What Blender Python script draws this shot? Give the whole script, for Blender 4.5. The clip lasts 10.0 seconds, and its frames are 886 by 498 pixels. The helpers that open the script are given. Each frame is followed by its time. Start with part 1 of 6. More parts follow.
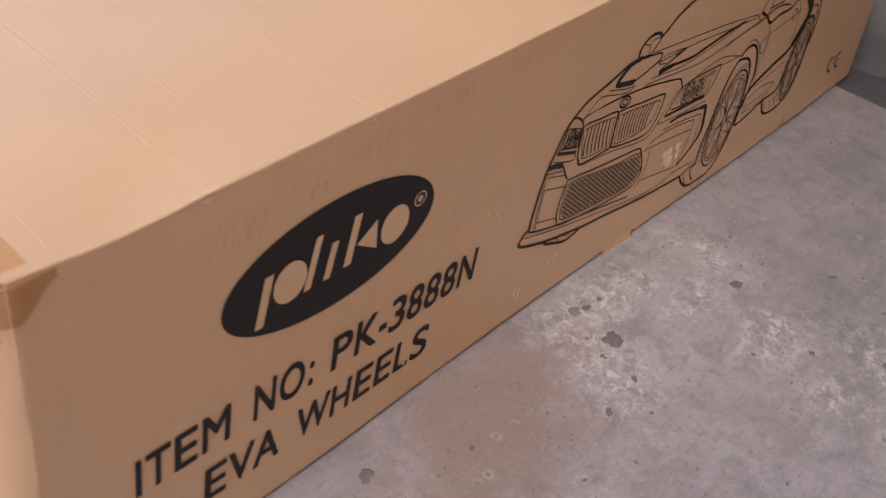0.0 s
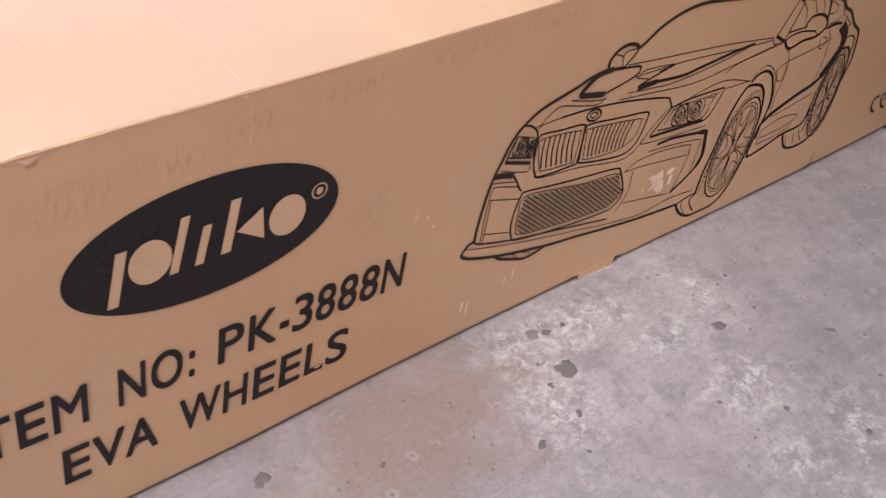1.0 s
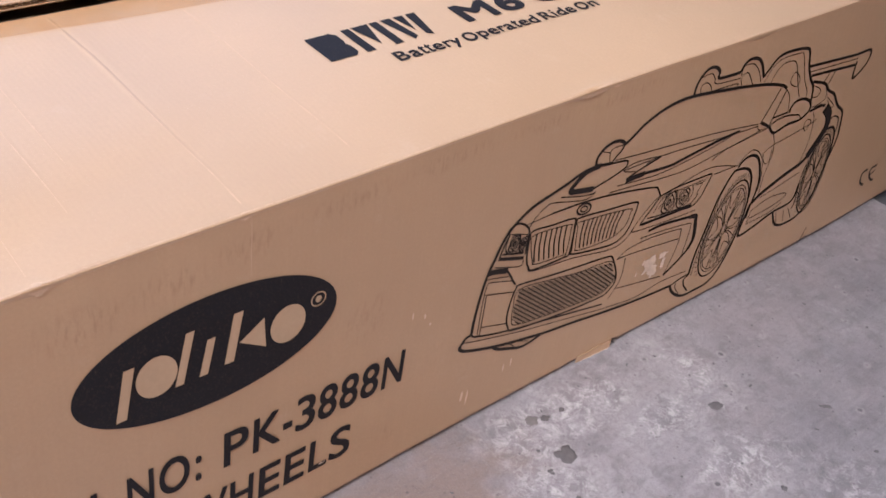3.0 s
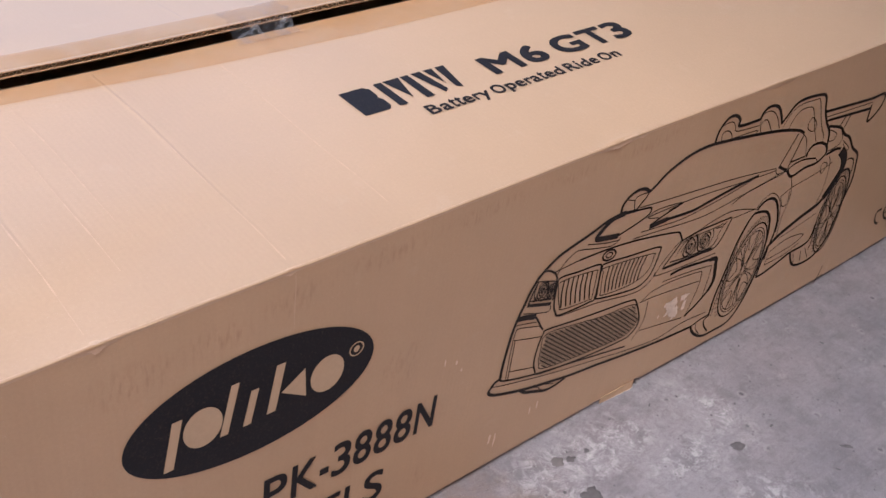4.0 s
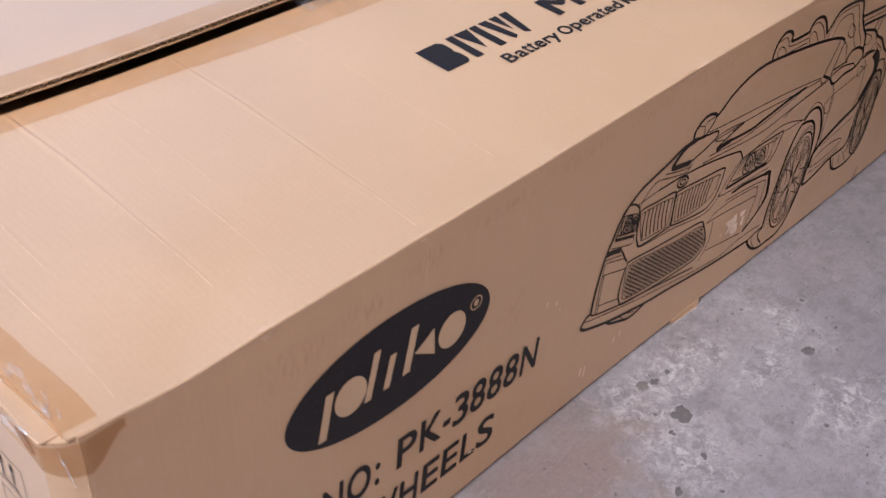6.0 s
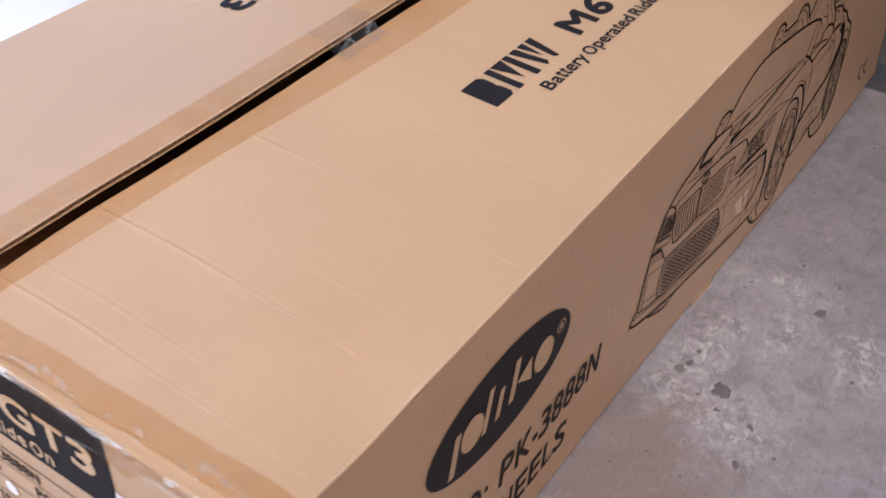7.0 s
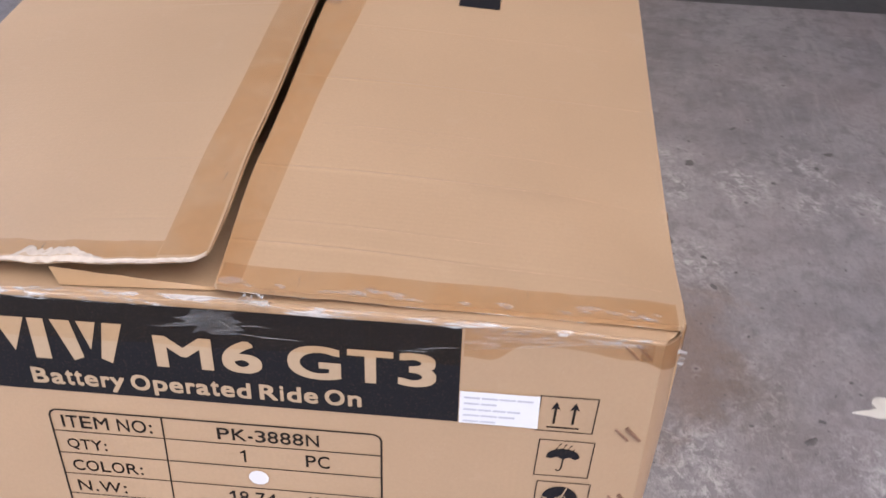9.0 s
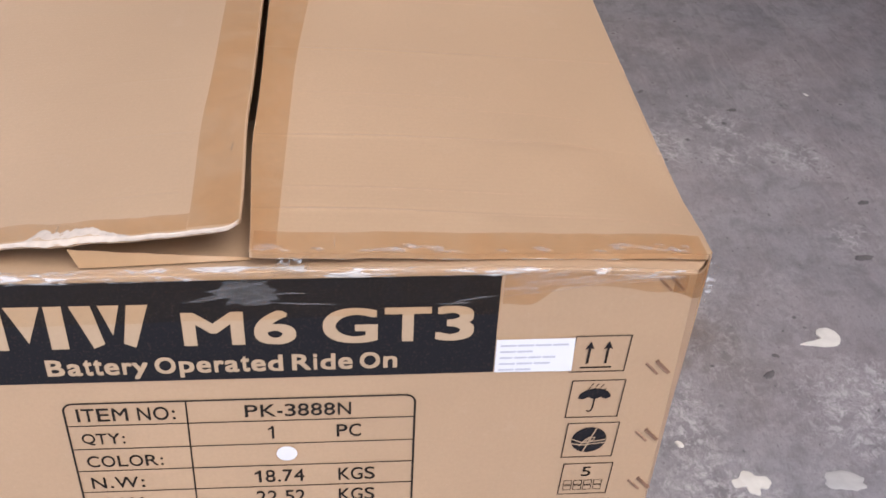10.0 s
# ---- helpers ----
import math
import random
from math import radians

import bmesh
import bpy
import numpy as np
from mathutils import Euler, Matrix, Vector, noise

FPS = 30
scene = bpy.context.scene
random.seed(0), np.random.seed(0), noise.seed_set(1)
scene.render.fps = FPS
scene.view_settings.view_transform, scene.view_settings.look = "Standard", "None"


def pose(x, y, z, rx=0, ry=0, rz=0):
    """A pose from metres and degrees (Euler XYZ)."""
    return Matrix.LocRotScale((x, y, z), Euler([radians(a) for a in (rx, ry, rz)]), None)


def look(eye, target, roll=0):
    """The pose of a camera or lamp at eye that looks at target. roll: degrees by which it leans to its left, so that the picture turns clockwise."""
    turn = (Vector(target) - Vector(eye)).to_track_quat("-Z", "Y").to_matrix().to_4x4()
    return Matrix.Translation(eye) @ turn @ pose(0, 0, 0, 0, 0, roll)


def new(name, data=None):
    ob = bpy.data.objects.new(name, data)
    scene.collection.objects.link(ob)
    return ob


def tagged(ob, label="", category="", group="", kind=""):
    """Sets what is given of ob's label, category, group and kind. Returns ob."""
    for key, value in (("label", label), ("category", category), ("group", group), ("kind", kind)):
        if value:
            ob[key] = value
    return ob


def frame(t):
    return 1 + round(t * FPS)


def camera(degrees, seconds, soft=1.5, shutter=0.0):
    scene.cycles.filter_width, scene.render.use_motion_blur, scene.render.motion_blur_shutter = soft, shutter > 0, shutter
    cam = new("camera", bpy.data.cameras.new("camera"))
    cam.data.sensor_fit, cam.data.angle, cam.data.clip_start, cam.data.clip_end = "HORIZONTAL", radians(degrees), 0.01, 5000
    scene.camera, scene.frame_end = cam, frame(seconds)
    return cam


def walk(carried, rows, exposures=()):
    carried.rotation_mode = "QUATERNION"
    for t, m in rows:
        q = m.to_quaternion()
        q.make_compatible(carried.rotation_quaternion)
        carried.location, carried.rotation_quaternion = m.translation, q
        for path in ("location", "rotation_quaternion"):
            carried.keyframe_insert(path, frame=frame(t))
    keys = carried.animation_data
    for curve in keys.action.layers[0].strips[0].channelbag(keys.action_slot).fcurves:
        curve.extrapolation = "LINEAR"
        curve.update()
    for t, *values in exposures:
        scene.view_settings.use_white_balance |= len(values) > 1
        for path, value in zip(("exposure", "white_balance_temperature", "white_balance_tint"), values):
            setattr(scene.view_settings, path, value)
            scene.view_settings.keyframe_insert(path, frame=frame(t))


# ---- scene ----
cam = camera(46.1, 10.0, 1.55, 0.4)
PATH = [
    (0, (-0.147, -0.334, 0.658), (1.137, 0.53, -0.61), 10.3),
    (0.5, (-0.071, -0.387, 0.638), (1.126, 0.596, -0.628), 10.7),
    (1, (-0.025, -0.413, 0.639), (1.129, 0.614, -0.632), 11.2),
    (1.5, (-0.006, -0.428, 0.645), (1.144, 0.619, -0.611), 11.2),
    (2, (-0.006, -0.427, 0.655), (1.157, 0.626, -0.585), 10.7),
    (2.5, (-0.011, -0.422, 0.675), (1.152, 0.645, -0.554), 9.7),
    (3.8, (-0.041, -0.408, 0.697), (1.15, 0.722, -0.446), 8.1),
    (4, (-0.044, -0.405, 0.705), (1.141, 0.721, -0.447), 8.4),
    (4.5, (-0.055, -0.393, 0.699), (1.132, 0.728, -0.457), 8.4),
    (5, (-0.071, -0.381, 0.683), (1.108, 0.72, -0.499), 8.0),
    (5.5, (-0.089, -0.368, 0.683), (1.072, 0.699, -0.548), 6.6),
    (5.7, (-0.101, -0.36, 0.697), (1.055, 0.693, -0.55), 5.3),
    (6.8, (-0.177, -0.243, 0.763), (1.083, 0.629, -0.522), 1.8),
    (7, (-0.198, -0.232, 0.778), (1.067, 0.612, -0.521), 1.4),
    (7.5, (-0.274, -0.165, 0.758), (1.084, 0.551, -0.523), 1.1),
    (8, (-0.314, -0.094, 0.755), (1.046, 0.540, -0.567), 0.6),
    (8.5, (-0.360, 0.006, 0.713), (1.112, 0.439, -0.569), 0.5),
    (8.7, (-0.399, 0.052, 0.725), (1.13, 0.333, -0.533), 2.8),
    (9, (-0.424, 0.104, 0.709), (1.155, 0.222, -0.513), 2.0),
    (9.5, (-0.439, 0.168, 0.693), (1.16, 0.083, -0.505), 3.1),
    (10, (-0.442, 0.203, 0.685), (1.139, 0.04, -0.529), 3.3),
]
EXPOSURE = [(0.0, 0.66, 6150, 13), (1.0, 1.18, 5800, 11), (2.5, 1.08, 5500, 11), (4.5, 0.80, 5400, 11), (5.5, 0.84, 5400, 11),
            (7.0, 0.60, 5700, 11), (8.5, 0.46, 5750, 10), (10.0, 0.50, 5700, 8)]
walk(cam, [(t, look(eye, target, roll)) for t, eye, target, roll in PATH], EXPOSURE)

# ---- light ----
world = bpy.data.worlds.new("sky")
scene.world = world
world.use_nodes = True
wn = world.node_tree.nodes
sky = wn.new("ShaderNodeTexSky")
sky.sky_type, sky.sun_disc = "NISHITA", False
sky.sun_elevation, sky.sun_rotation = radians(54.5), radians(-114.6)
sky.air_density, sky.dust_density, sky.ozone_density = 1.0, 4.0, 1.0
world.node_tree.links.new(sky.outputs[0], wn["Background"].inputs[0])
wn["Background"].inputs[1].default_value = 0.17

sun_lamp = new("sun", bpy.data.lights.new("sun", "SUN"))
sun_lamp.data.energy, sun_lamp.data.angle, sun_lamp.data.color = 1.6, radians(45), (1.0, 0.86, 0.70)
sun_lamp.matrix_world = look((-1.75, -0.80, 2.7), (0, 0, 0))

# ---- small tools ----
def smooth(a, b, x):
    t = min(1.0, max(0.0, (x - a) / (b - a)))
    return t * t * (3 - 2 * t)


def part(name, bm, material, parent, label="", shade=True):
    me = bpy.data.meshes.new(name)
    bm.edges.index_update()
    sharp = [e.index for e in bm.edges if len(e.link_faces) == 2 and e.calc_face_angle(0.0) > 0.75]
    bm.to_mesh(me)
    bm.free()
    if shade:
        for p in me.polygons:
            p.use_smooth = True
        for e in sharp:
            me.edges[e].use_edge_sharp = True
    ob = new(name, me)
    if material:
        me.materials.append(material)
    ob.parent = parent
    if label:
        tagged(ob, label)
    return ob


def empty(name, place=(0, 0, 0)):
    ob = new(name)
    ob.location = place
    ob.empty_display_size = 0.05
    return ob


def bm_grid(bm, us, vs, fn):
    """A skin over the two lists of parameters."""
    rows = [[bm.verts.new(fn(u, v)) for v in vs] for u in us]
    for i in range(len(us) - 1):
        for j in range(len(vs) - 1):
            bm.faces.new((rows[i][j], rows[i + 1][j], rows[i + 1][j + 1], rows[i][j + 1]))
    return rows


def bm_sheet(us, vs, outer, inner, bm=None):
    """A board of some thickness: outer and inner skins joined round the rim."""
    bm = bm or bmesh.new()
    a = bm_grid(bm, us, vs, outer)
    b = bm_grid(bm, us, vs, inner)
    n, m = len(us), len(vs)
    rim = [(i, 0) for i in range(n)] + [(n - 1, j) for j in range(1, m)] + [(i, m - 1) for i in range(n - 2, -1, -1)] + [(0, j) for j in range(m - 2, 0, -1)]
    for (i, j), (k, l) in zip(rim, rim[1:] + rim[:1]):
        bm.faces.new((a[i][j], b[i][j], b[k][l], a[k][l]))
    bmesh.ops.recalc_face_normals(bm, faces=bm.faces[:])
    return bm


def bm_box(bm, lo, hi, bevel=0.0, segments=2):
    made = bmesh.ops.create_cube(bm, size=1)["verts"]
    for v in made:
        v.co = Vector([(l + h) / 2 + c * (h - l) for c, l, h in zip(v.co, lo, hi)])
    if bevel:
        edges = list({e for v in made for e in v.link_edges})
        bmesh.ops.bevel(bm, geom=edges, offset=bevel, segments=segments, profile=0.5, affect="EDGES")
    return bm


def spread(a, b, n):
    return [a + (b - a) * i / (n - 1) for i in range(n)]


def curve(points, closed=False, steps=5):
    """Catmull-Rom through points in a plane."""
    if len(points) < 3 and not closed:
        return [Vector(p) for p in points]
    p = [Vector(q) for q in points]
    n = len(p)
    out = []
    for i in range(n if closed else n - 1):
        a, b, c, d = ((p[(i - 1) % n], p[i], p[(i + 1) % n], p[(i + 2) % n]) if closed else
                      (p[max(i - 1, 0)], p[i], p[i + 1], p[min(i + 2, n - 1)]))
        for k in range(steps):
            t = k / steps
            out.append(0.5 * (2 * b + (c - a) * t + (2 * a - 5 * b + 4 * c - d) * t * t + (3 * b - a - 3 * c + d) * t ** 3))
    if not closed:
        out.append(p[-1])
    return out


def ribbon(bm, pts, width, lay, closed=False, taper=False):
    """A printed line of some width along pts; lay puts a flat point on the surface."""
    n = len(pts)
    left, right = [], []
    for i, p in enumerate(pts):
        a = pts[(i - 1) % n] if closed else pts[max(i - 1, 0)]
        b = pts[(i + 1) % n] if closed else pts[min(i + 1, n - 1)]
        d = (b - a)
        d = d.normalized() if d.length > 1e-9 else Vector((1, 0))
        w = width / 2
        if taper:
            w *= 0.35 + 0.65 * math.sin(math.pi * min(1, max(0, i / (n - 1))))
        side = Vector((-d.y, d.x)) * w
        left.append(bm.verts.new(lay(*(p + side))))
        right.append(bm.verts.new(lay(*(p - side))))
    for i in range(n if closed else n - 1):
        j = (i + 1) % n
        bm.faces.new((left[i], right[i], right[j], left[j]))


def patch(bm, pts, lay):
    """A filled printed shape."""
    face = bm.faces.new([bm.verts.new((p[0], p[1], 0)) for p in pts])
    bmesh.ops.triangulate(bm, faces=[face])
    for v in bm.verts:
        if not v.tag:
            v.co, v.tag = lay(v.co.x, v.co.y), True


# Advance and the left, right, lower and upper rims of each sign of a plain bold grotesque, in thousandths of its size.
SIGNS = {
    "A": (722, 5, 717, 0, 716), "B": (722, 73, 665, 0, 716), "C": (722, 47, 675, -10, 726), "E": (667, 73, 618, 0, 716), "G": (778, 44, 715, -10, 726),
    "H": (722, 73, 645, 0, 716), "I": (278, 72, 206, 0, 716), "K": (722, 73, 715, 0, 716), "L": (611, 76, 580, 0, 716), "M": (833, 70, 762, 0, 716),
    "N": (722, 73, 645, 0, 716), "O": (778, 43, 735, -10, 726), "P": (667, 73, 622, 0, 716), "Q": (778, 43, 745, -56, 726), "R": (722, 73, 715, 0, 716),
    "S": (667, 36, 621, -10, 726), "T": (611, 20, 591, 0, 716), "V": (667, 2, 665, 0, 716), "W": (944, 3, 938, 0, 716), "Y": (667, 2, 665, 0, 716),
    "1": (556, 80, 395, 0, 716), "2": (556, 25, 503, 0, 720), "3": (556, 37, 513, -10, 726), "4": (556, 20, 525, 0, 716), "5": (556, 38, 513, -10, 716),
    "6": (556, 38, 514, -10, 726), "7": (556, 42, 512, 0, 716), "8": (556, 37, 514, -10, 726), ":": (333, 99, 236, 0, 519), ".": (278, 72, 206, 0, 137),
    "-": (333, 56, 277, 192, 329), "a": (556, 34, 523, -10, 530), "d": (611, 40, 546, -10, 716), "e": (556, 30, 519, -10, 530), "i": (278, 72, 206, 0, 716),
    "n": (611, 68, 543, 0, 530), "p": (611, 64, 573, -200, 530), "r": (389, 66, 401, 0, 530), "t": (333, 18, 316, -8, 690), "y": (556, 12, 544, -210, 519)}
CUT_SIGNS = {}


def sign_mesh(sign):
    """One letter of the built-in font as corners and faces that fill a box of one by one."""
    if sign == "1":
        return [(0.60, 0), (1, 0), (1, 1), (0.70, 1), (0.42, 0.88), (0, 0.80), (0, 0.66), (0.60, 0.76)], [(0, 1, 2, 3, 4, 5, 6, 7)]
    if sign not in CUT_SIGNS:
        cu = bpy.data.curves.new("letters", "FONT")
        cu.body, cu.resolution_u = sign, 6
        ob = bpy.data.objects.new("letters", cu)
        scene.collection.objects.link(ob)
        me = bpy.data.meshes.new_from_object(ob.evaluated_get(bpy.context.evaluated_depsgraph_get()))
        xs, ys = [v.co.x for v in me.vertices], [v.co.y for v in me.vertices]
        left, wide, low, tall = min(xs), max(xs) - min(xs), min(ys), max(ys) - min(ys)
        CUT_SIGNS[sign] = [((v.co.x - left) / wide, (v.co.y - low) / tall) for v in me.vertices], [tuple(p.vertices) for p in me.polygons]
        bpy.data.objects.remove(ob)
        bpy.data.curves.remove(cu)
        bpy.data.meshes.remove(me)
    return CUT_SIGNS[sign]


def lettering(body, x0, y0, x1, y1, lay, bold=0.0, gap=278):
    """Written words as a flat mesh that fills the box x0..x1, y0..y1; bold thickens the strokes by overlaid copies."""
    weight = bold * 1000
    at, boxes = 0.0, []
    for sign in body:
        if sign == " ":
            at += gap
            continue
        step, left, right, low, high = SIGNS[sign]
        boxes.append((sign, at + left, at + right, low, high))
        at += step
    u0, u1, v0, v1 = min(b[1] for b in boxes), max(b[2] for b in boxes), min(b[3] for b in boxes), max(b[4] for b in boxes)
    around = [(0, 0)] + ([(dx, dy) for dx in (-1, 0, 1) for dy in (-1, 0, 1) if dx or dy] if bold else [])
    bm = bmesh.new()
    for sign, left, right, low, high in boxes:
        corners, faces = sign_mesh(sign)
        thin = min(weight, 0.2 * (right - left), 0.2 * (high - low))
        for i, (dx, dy) in enumerate(around):
            made = []
            for u, v in corners:
                u = left + thin * (1 + dx) + u * (right - left - 2 * thin)
                v = low + thin * (1 + dy) + v * (high - low - 2 * thin)
                made.append(bm.verts.new(lay(x0 + (u - u0) / (u1 - u0) * (x1 - x0), y0 + (v - v0) / (v1 - v0) * (y1 - y0), 0.0006 + i * 0.00003)))
            for f in faces:
                bm.faces.new([made[j] for j in f])
    return bm


# ---- materials ----
class Mat:
    """A node material put together step by step."""

    def __init__(self, name):
        self.m = bpy.data.materials.new(name)
        self.m.use_nodes = True
        self.t = self.m.node_tree
        self.b = self.t.nodes["Principled BSDF"]
        self.pos = self.t.nodes.new("ShaderNodeTexCoord").outputs["Object"]

    def node(self, kind):
        return self.t.nodes.new(kind)

    def put(self, value, socket):
        if isinstance(value, bpy.types.NodeSocket):
            self.t.links.new(value, socket)
        else:
            socket.default_value = value

    def noise(self, scale, detail=4.0, rough=0.5, stretch=(1, 1, 1), turn=(0, 0, 0), shift=(0, 0, 0), distort=0.0):
        mp = self.node("ShaderNodeMapping")
        mp.inputs["Scale"].default_value, mp.inputs["Rotation"].default_value, mp.inputs["Location"].default_value = stretch, turn, shift
        self.put(self.pos, mp.inputs[0])
        n = self.node("ShaderNodeTexNoise")
        n.inputs["Scale"].default_value, n.inputs["Detail"].default_value, n.inputs["Roughness"].default_value = scale, detail, rough
        n.inputs["Distortion"].default_value = distort
        self.put(mp.outputs[0], n.inputs[0])
        return n.outputs["Fac"]

    def voronoi(self, scale, feature="F1", shift=(0, 0, 0), random=1.0):
        mp = self.node("ShaderNodeMapping")
        mp.inputs["Location"].default_value = shift
        self.put(self.pos, mp.inputs[0])
        n = self.node("ShaderNodeTexVoronoi")
        n.feature = feature
        n.inputs["Scale"].default_value, n.inputs["Randomness"].default_value = scale, random
        self.put(mp.outputs[0], n.inputs["Vector"])
        return n.outputs["Distance"]

    def wave(self, scale, axis="X", distort=0.0):
        n = self.node("ShaderNodeTexWave")
        n.bands_direction = axis
        n.inputs["Scale"].default_value, n.inputs["Distortion"].default_value = scale, distort
        self.put(self.pos, n.inputs[0])
        return n.outputs["Fac"]

    def ramp(self, fac, *stops):
        n = self.node("ShaderNodeValToRGB")
        el = n.color_ramp.elements
        while len(el) < len(stops):
            el.new(0.5)
        for e, (p, c) in zip(el, stops):
            e.position = p
            e.color = (c, c, c, 1) if isinstance(c, (int, float)) else (*c, 1)
        self.put(fac, n.inputs[0])
        return n.outputs[0]

    def mix(self, fac, a, b, blend="MIX"):
        n = self.node("ShaderNodeMix")
        n.data_type, n.blend_type = "RGBA", blend
        self.put(fac, n.inputs[0])
        self.put((*a, 1) if isinstance(a, tuple) else a, n.inputs[6])
        self.put((*b, 1) if isinstance(b, tuple) else b, n.inputs[7])
        return n.outputs[2]

    def math(self, op, a, b=0.0, clamp=False):
        n = self.node("ShaderNodeMath")
        n.operation, n.use_clamp = op, clamp
        self.put(a, n.inputs[0])
        self.put(b, n.inputs[1])
        return n.outputs[0]

    def near(self, centre, radius, soft, wobble=None, amount=0.0, squash=(1, 1, 1)):
        """1 within an uneven round patch, falling to 0 outside it."""
        mp = self.node("ShaderNodeMapping")
        mp.vector_type = "TEXTURE"
        mp.inputs["Location"].default_value, mp.inputs["Scale"].default_value = centre, squash
        self.put(self.pos, mp.inputs[0])
        ln = self.node("ShaderNodeVectorMath")
        ln.operation = "LENGTH"
        self.put(mp.outputs[0], ln.inputs[0])
        d = ln.outputs["Value"]
        if wobble is not None:
            d = self.math("ADD", d, self.math("MULTIPLY", self.math("SUBTRACT", wobble, 0.5), amount))
        mr = self.node("ShaderNodeMapRange")
        mr.interpolation_type = "SMOOTHSTEP"
        for i, v in ((1, radius - soft), (2, radius + soft), (3, 1.0), (4, 0.0)):
            mr.inputs[i].default_value = v
        self.put(d, mr.inputs[0])
        return mr.outputs[0]

    def bump(self, height, strength, distance, before=None):
        n = self.node("ShaderNodeBump")
        n.inputs["Strength"].default_value, n.inputs["Distance"].default_value = strength, distance
        self.put(height, n.inputs["Height"])
        if before is not None:
            self.put(before, n.inputs["Normal"])
        return n.outputs[0]

    def done(self, color, rough=0.6, normal=None, metal=0.0, gloss=0.5):
        self.put((*color, 1) if isinstance(color, tuple) else color, self.b.inputs["Base Color"])
        self.put(rough, self.b.inputs["Roughness"])
        self.b.inputs["Metallic"].default_value = metal
        self.b.inputs["Specular IOR Level"].default_value = gloss
        if normal is not None:
            self.put(normal, self.b.inputs["Normal"])
        return self.m


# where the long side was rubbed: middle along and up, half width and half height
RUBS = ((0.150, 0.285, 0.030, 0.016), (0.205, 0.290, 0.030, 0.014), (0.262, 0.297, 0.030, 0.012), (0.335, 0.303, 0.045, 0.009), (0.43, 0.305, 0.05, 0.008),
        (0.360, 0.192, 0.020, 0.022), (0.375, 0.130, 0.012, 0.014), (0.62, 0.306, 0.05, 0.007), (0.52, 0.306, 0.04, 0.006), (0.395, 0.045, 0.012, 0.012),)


def cardboard(name, axis, base=(0.484, 0.328, 0.200), rubbed=False):
    """Kraft liner; axis is the direction across the flutes."""
    k = Mat(name)
    cloud = k.noise(5.0, 5, 0.6)
    fibre = k.noise(420, 3, 0.6)
    speck = k.noise(1500, 2, 0.5)
    col = k.mix(k.ramp(cloud, (0.3, 0.0), (0.7, 1.0)), tuple(c * 0.93 for c in base), tuple(c * 1.06 for c in base))
    col = k.mix(k.ramp(fibre, (0.35, 0.0), (0.75, 0.35)), col, tuple(c * 0.82 for c in base))
    col = k.mix(k.ramp(speck, (0.66, 0.0), (0.74, 0.5)), col, (0.58, 0.45, 0.34))
    rub = k.noise(26, 6, 0.7, shift=(3, 1, 2))
    col = k.mix(k.ramp(rub, (0.60, 0.0), (0.78, 0.30)), col, (0.56, 0.43, 0.32))
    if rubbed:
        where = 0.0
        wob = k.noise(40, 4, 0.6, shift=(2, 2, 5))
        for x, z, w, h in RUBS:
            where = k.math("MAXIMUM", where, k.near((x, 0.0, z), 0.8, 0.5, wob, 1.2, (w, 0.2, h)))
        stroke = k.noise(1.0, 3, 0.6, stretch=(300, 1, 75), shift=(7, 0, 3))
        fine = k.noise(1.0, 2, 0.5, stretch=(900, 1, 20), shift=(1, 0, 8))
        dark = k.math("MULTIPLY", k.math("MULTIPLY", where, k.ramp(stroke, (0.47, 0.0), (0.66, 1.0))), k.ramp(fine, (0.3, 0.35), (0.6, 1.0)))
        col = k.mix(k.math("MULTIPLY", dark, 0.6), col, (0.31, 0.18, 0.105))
        # faint standing bands where the flutes press through
        band = k.noise(1.0, 3, 0.6, stretch=(120, 1, 3), shift=(4, 0, 1))
        col = k.mix(k.ramp(band, (0.35, 0.0), (0.7, 0.22)), col, tuple(c * 0.86 for c in base))
    flute = k.wave(0.5 * math.pi / 0.0072 / math.pi, axis, 0.0)
    wavy = k.noise(9, 3, 0.5)
    nrm = k.bump(flute, 0.05, 0.0004)
    nrm = k.bump(wavy, 0.25, 0.004, nrm)
    nrm = k.bump(fibre, 0.12, 0.0005, nrm)
    k.b.inputs["Coat Weight"].default_value, k.b.inputs["Coat Roughness"].default_value = 0.16 if rubbed else 0.32, 0.32
    return k.done(col, k.ramp(cloud, (0.2, 0.38), (0.8, 0.48)), nrm, gloss=0.45 if rubbed else 0.9)


BOARD_X = cardboard("kraft_board_flap", "X")
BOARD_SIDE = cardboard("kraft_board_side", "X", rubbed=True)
BOARD_Y = cardboard("kraft_board_end", "Y")


def plain(name, color, rough, vary=0.15, scale=60, relief=0.1, gloss=0.5, metal=0.0):
    k = Mat(name)
    n = k.noise(scale, 5, 0.6)
    big = k.noise(scale / 9, 3, 0.5)
    both = k.math("MULTIPLY", k.math("ADD", n, big), 0.5)
    col = k.mix(k.ramp(both, (0.3, 0.0), (0.7, 1.0)), tuple(c * (1 - vary) for c in color), tuple(c * (1 + vary) for c in color))
    return k.done(col, rough, k.bump(n, relief, 0.001), metal, gloss)


FLUTE_SHADE = plain("flute_shade", (0.30, 0.19, 0.11), 0.9, 0.1)
TORN = plain("torn_liner", (0.54, 0.45, 0.375), 0.95, 0.22, 240, 0.6)
STRIP = plain("brown_paper_strip", (0.38, 0.235, 0.12), 0.5, 0.12, 60, 0.2)
STAPLE = plain("rusty_staple", (0.29, 0.175, 0.12), 0.55, 0.3, 300, 0.2, metal=0.3)


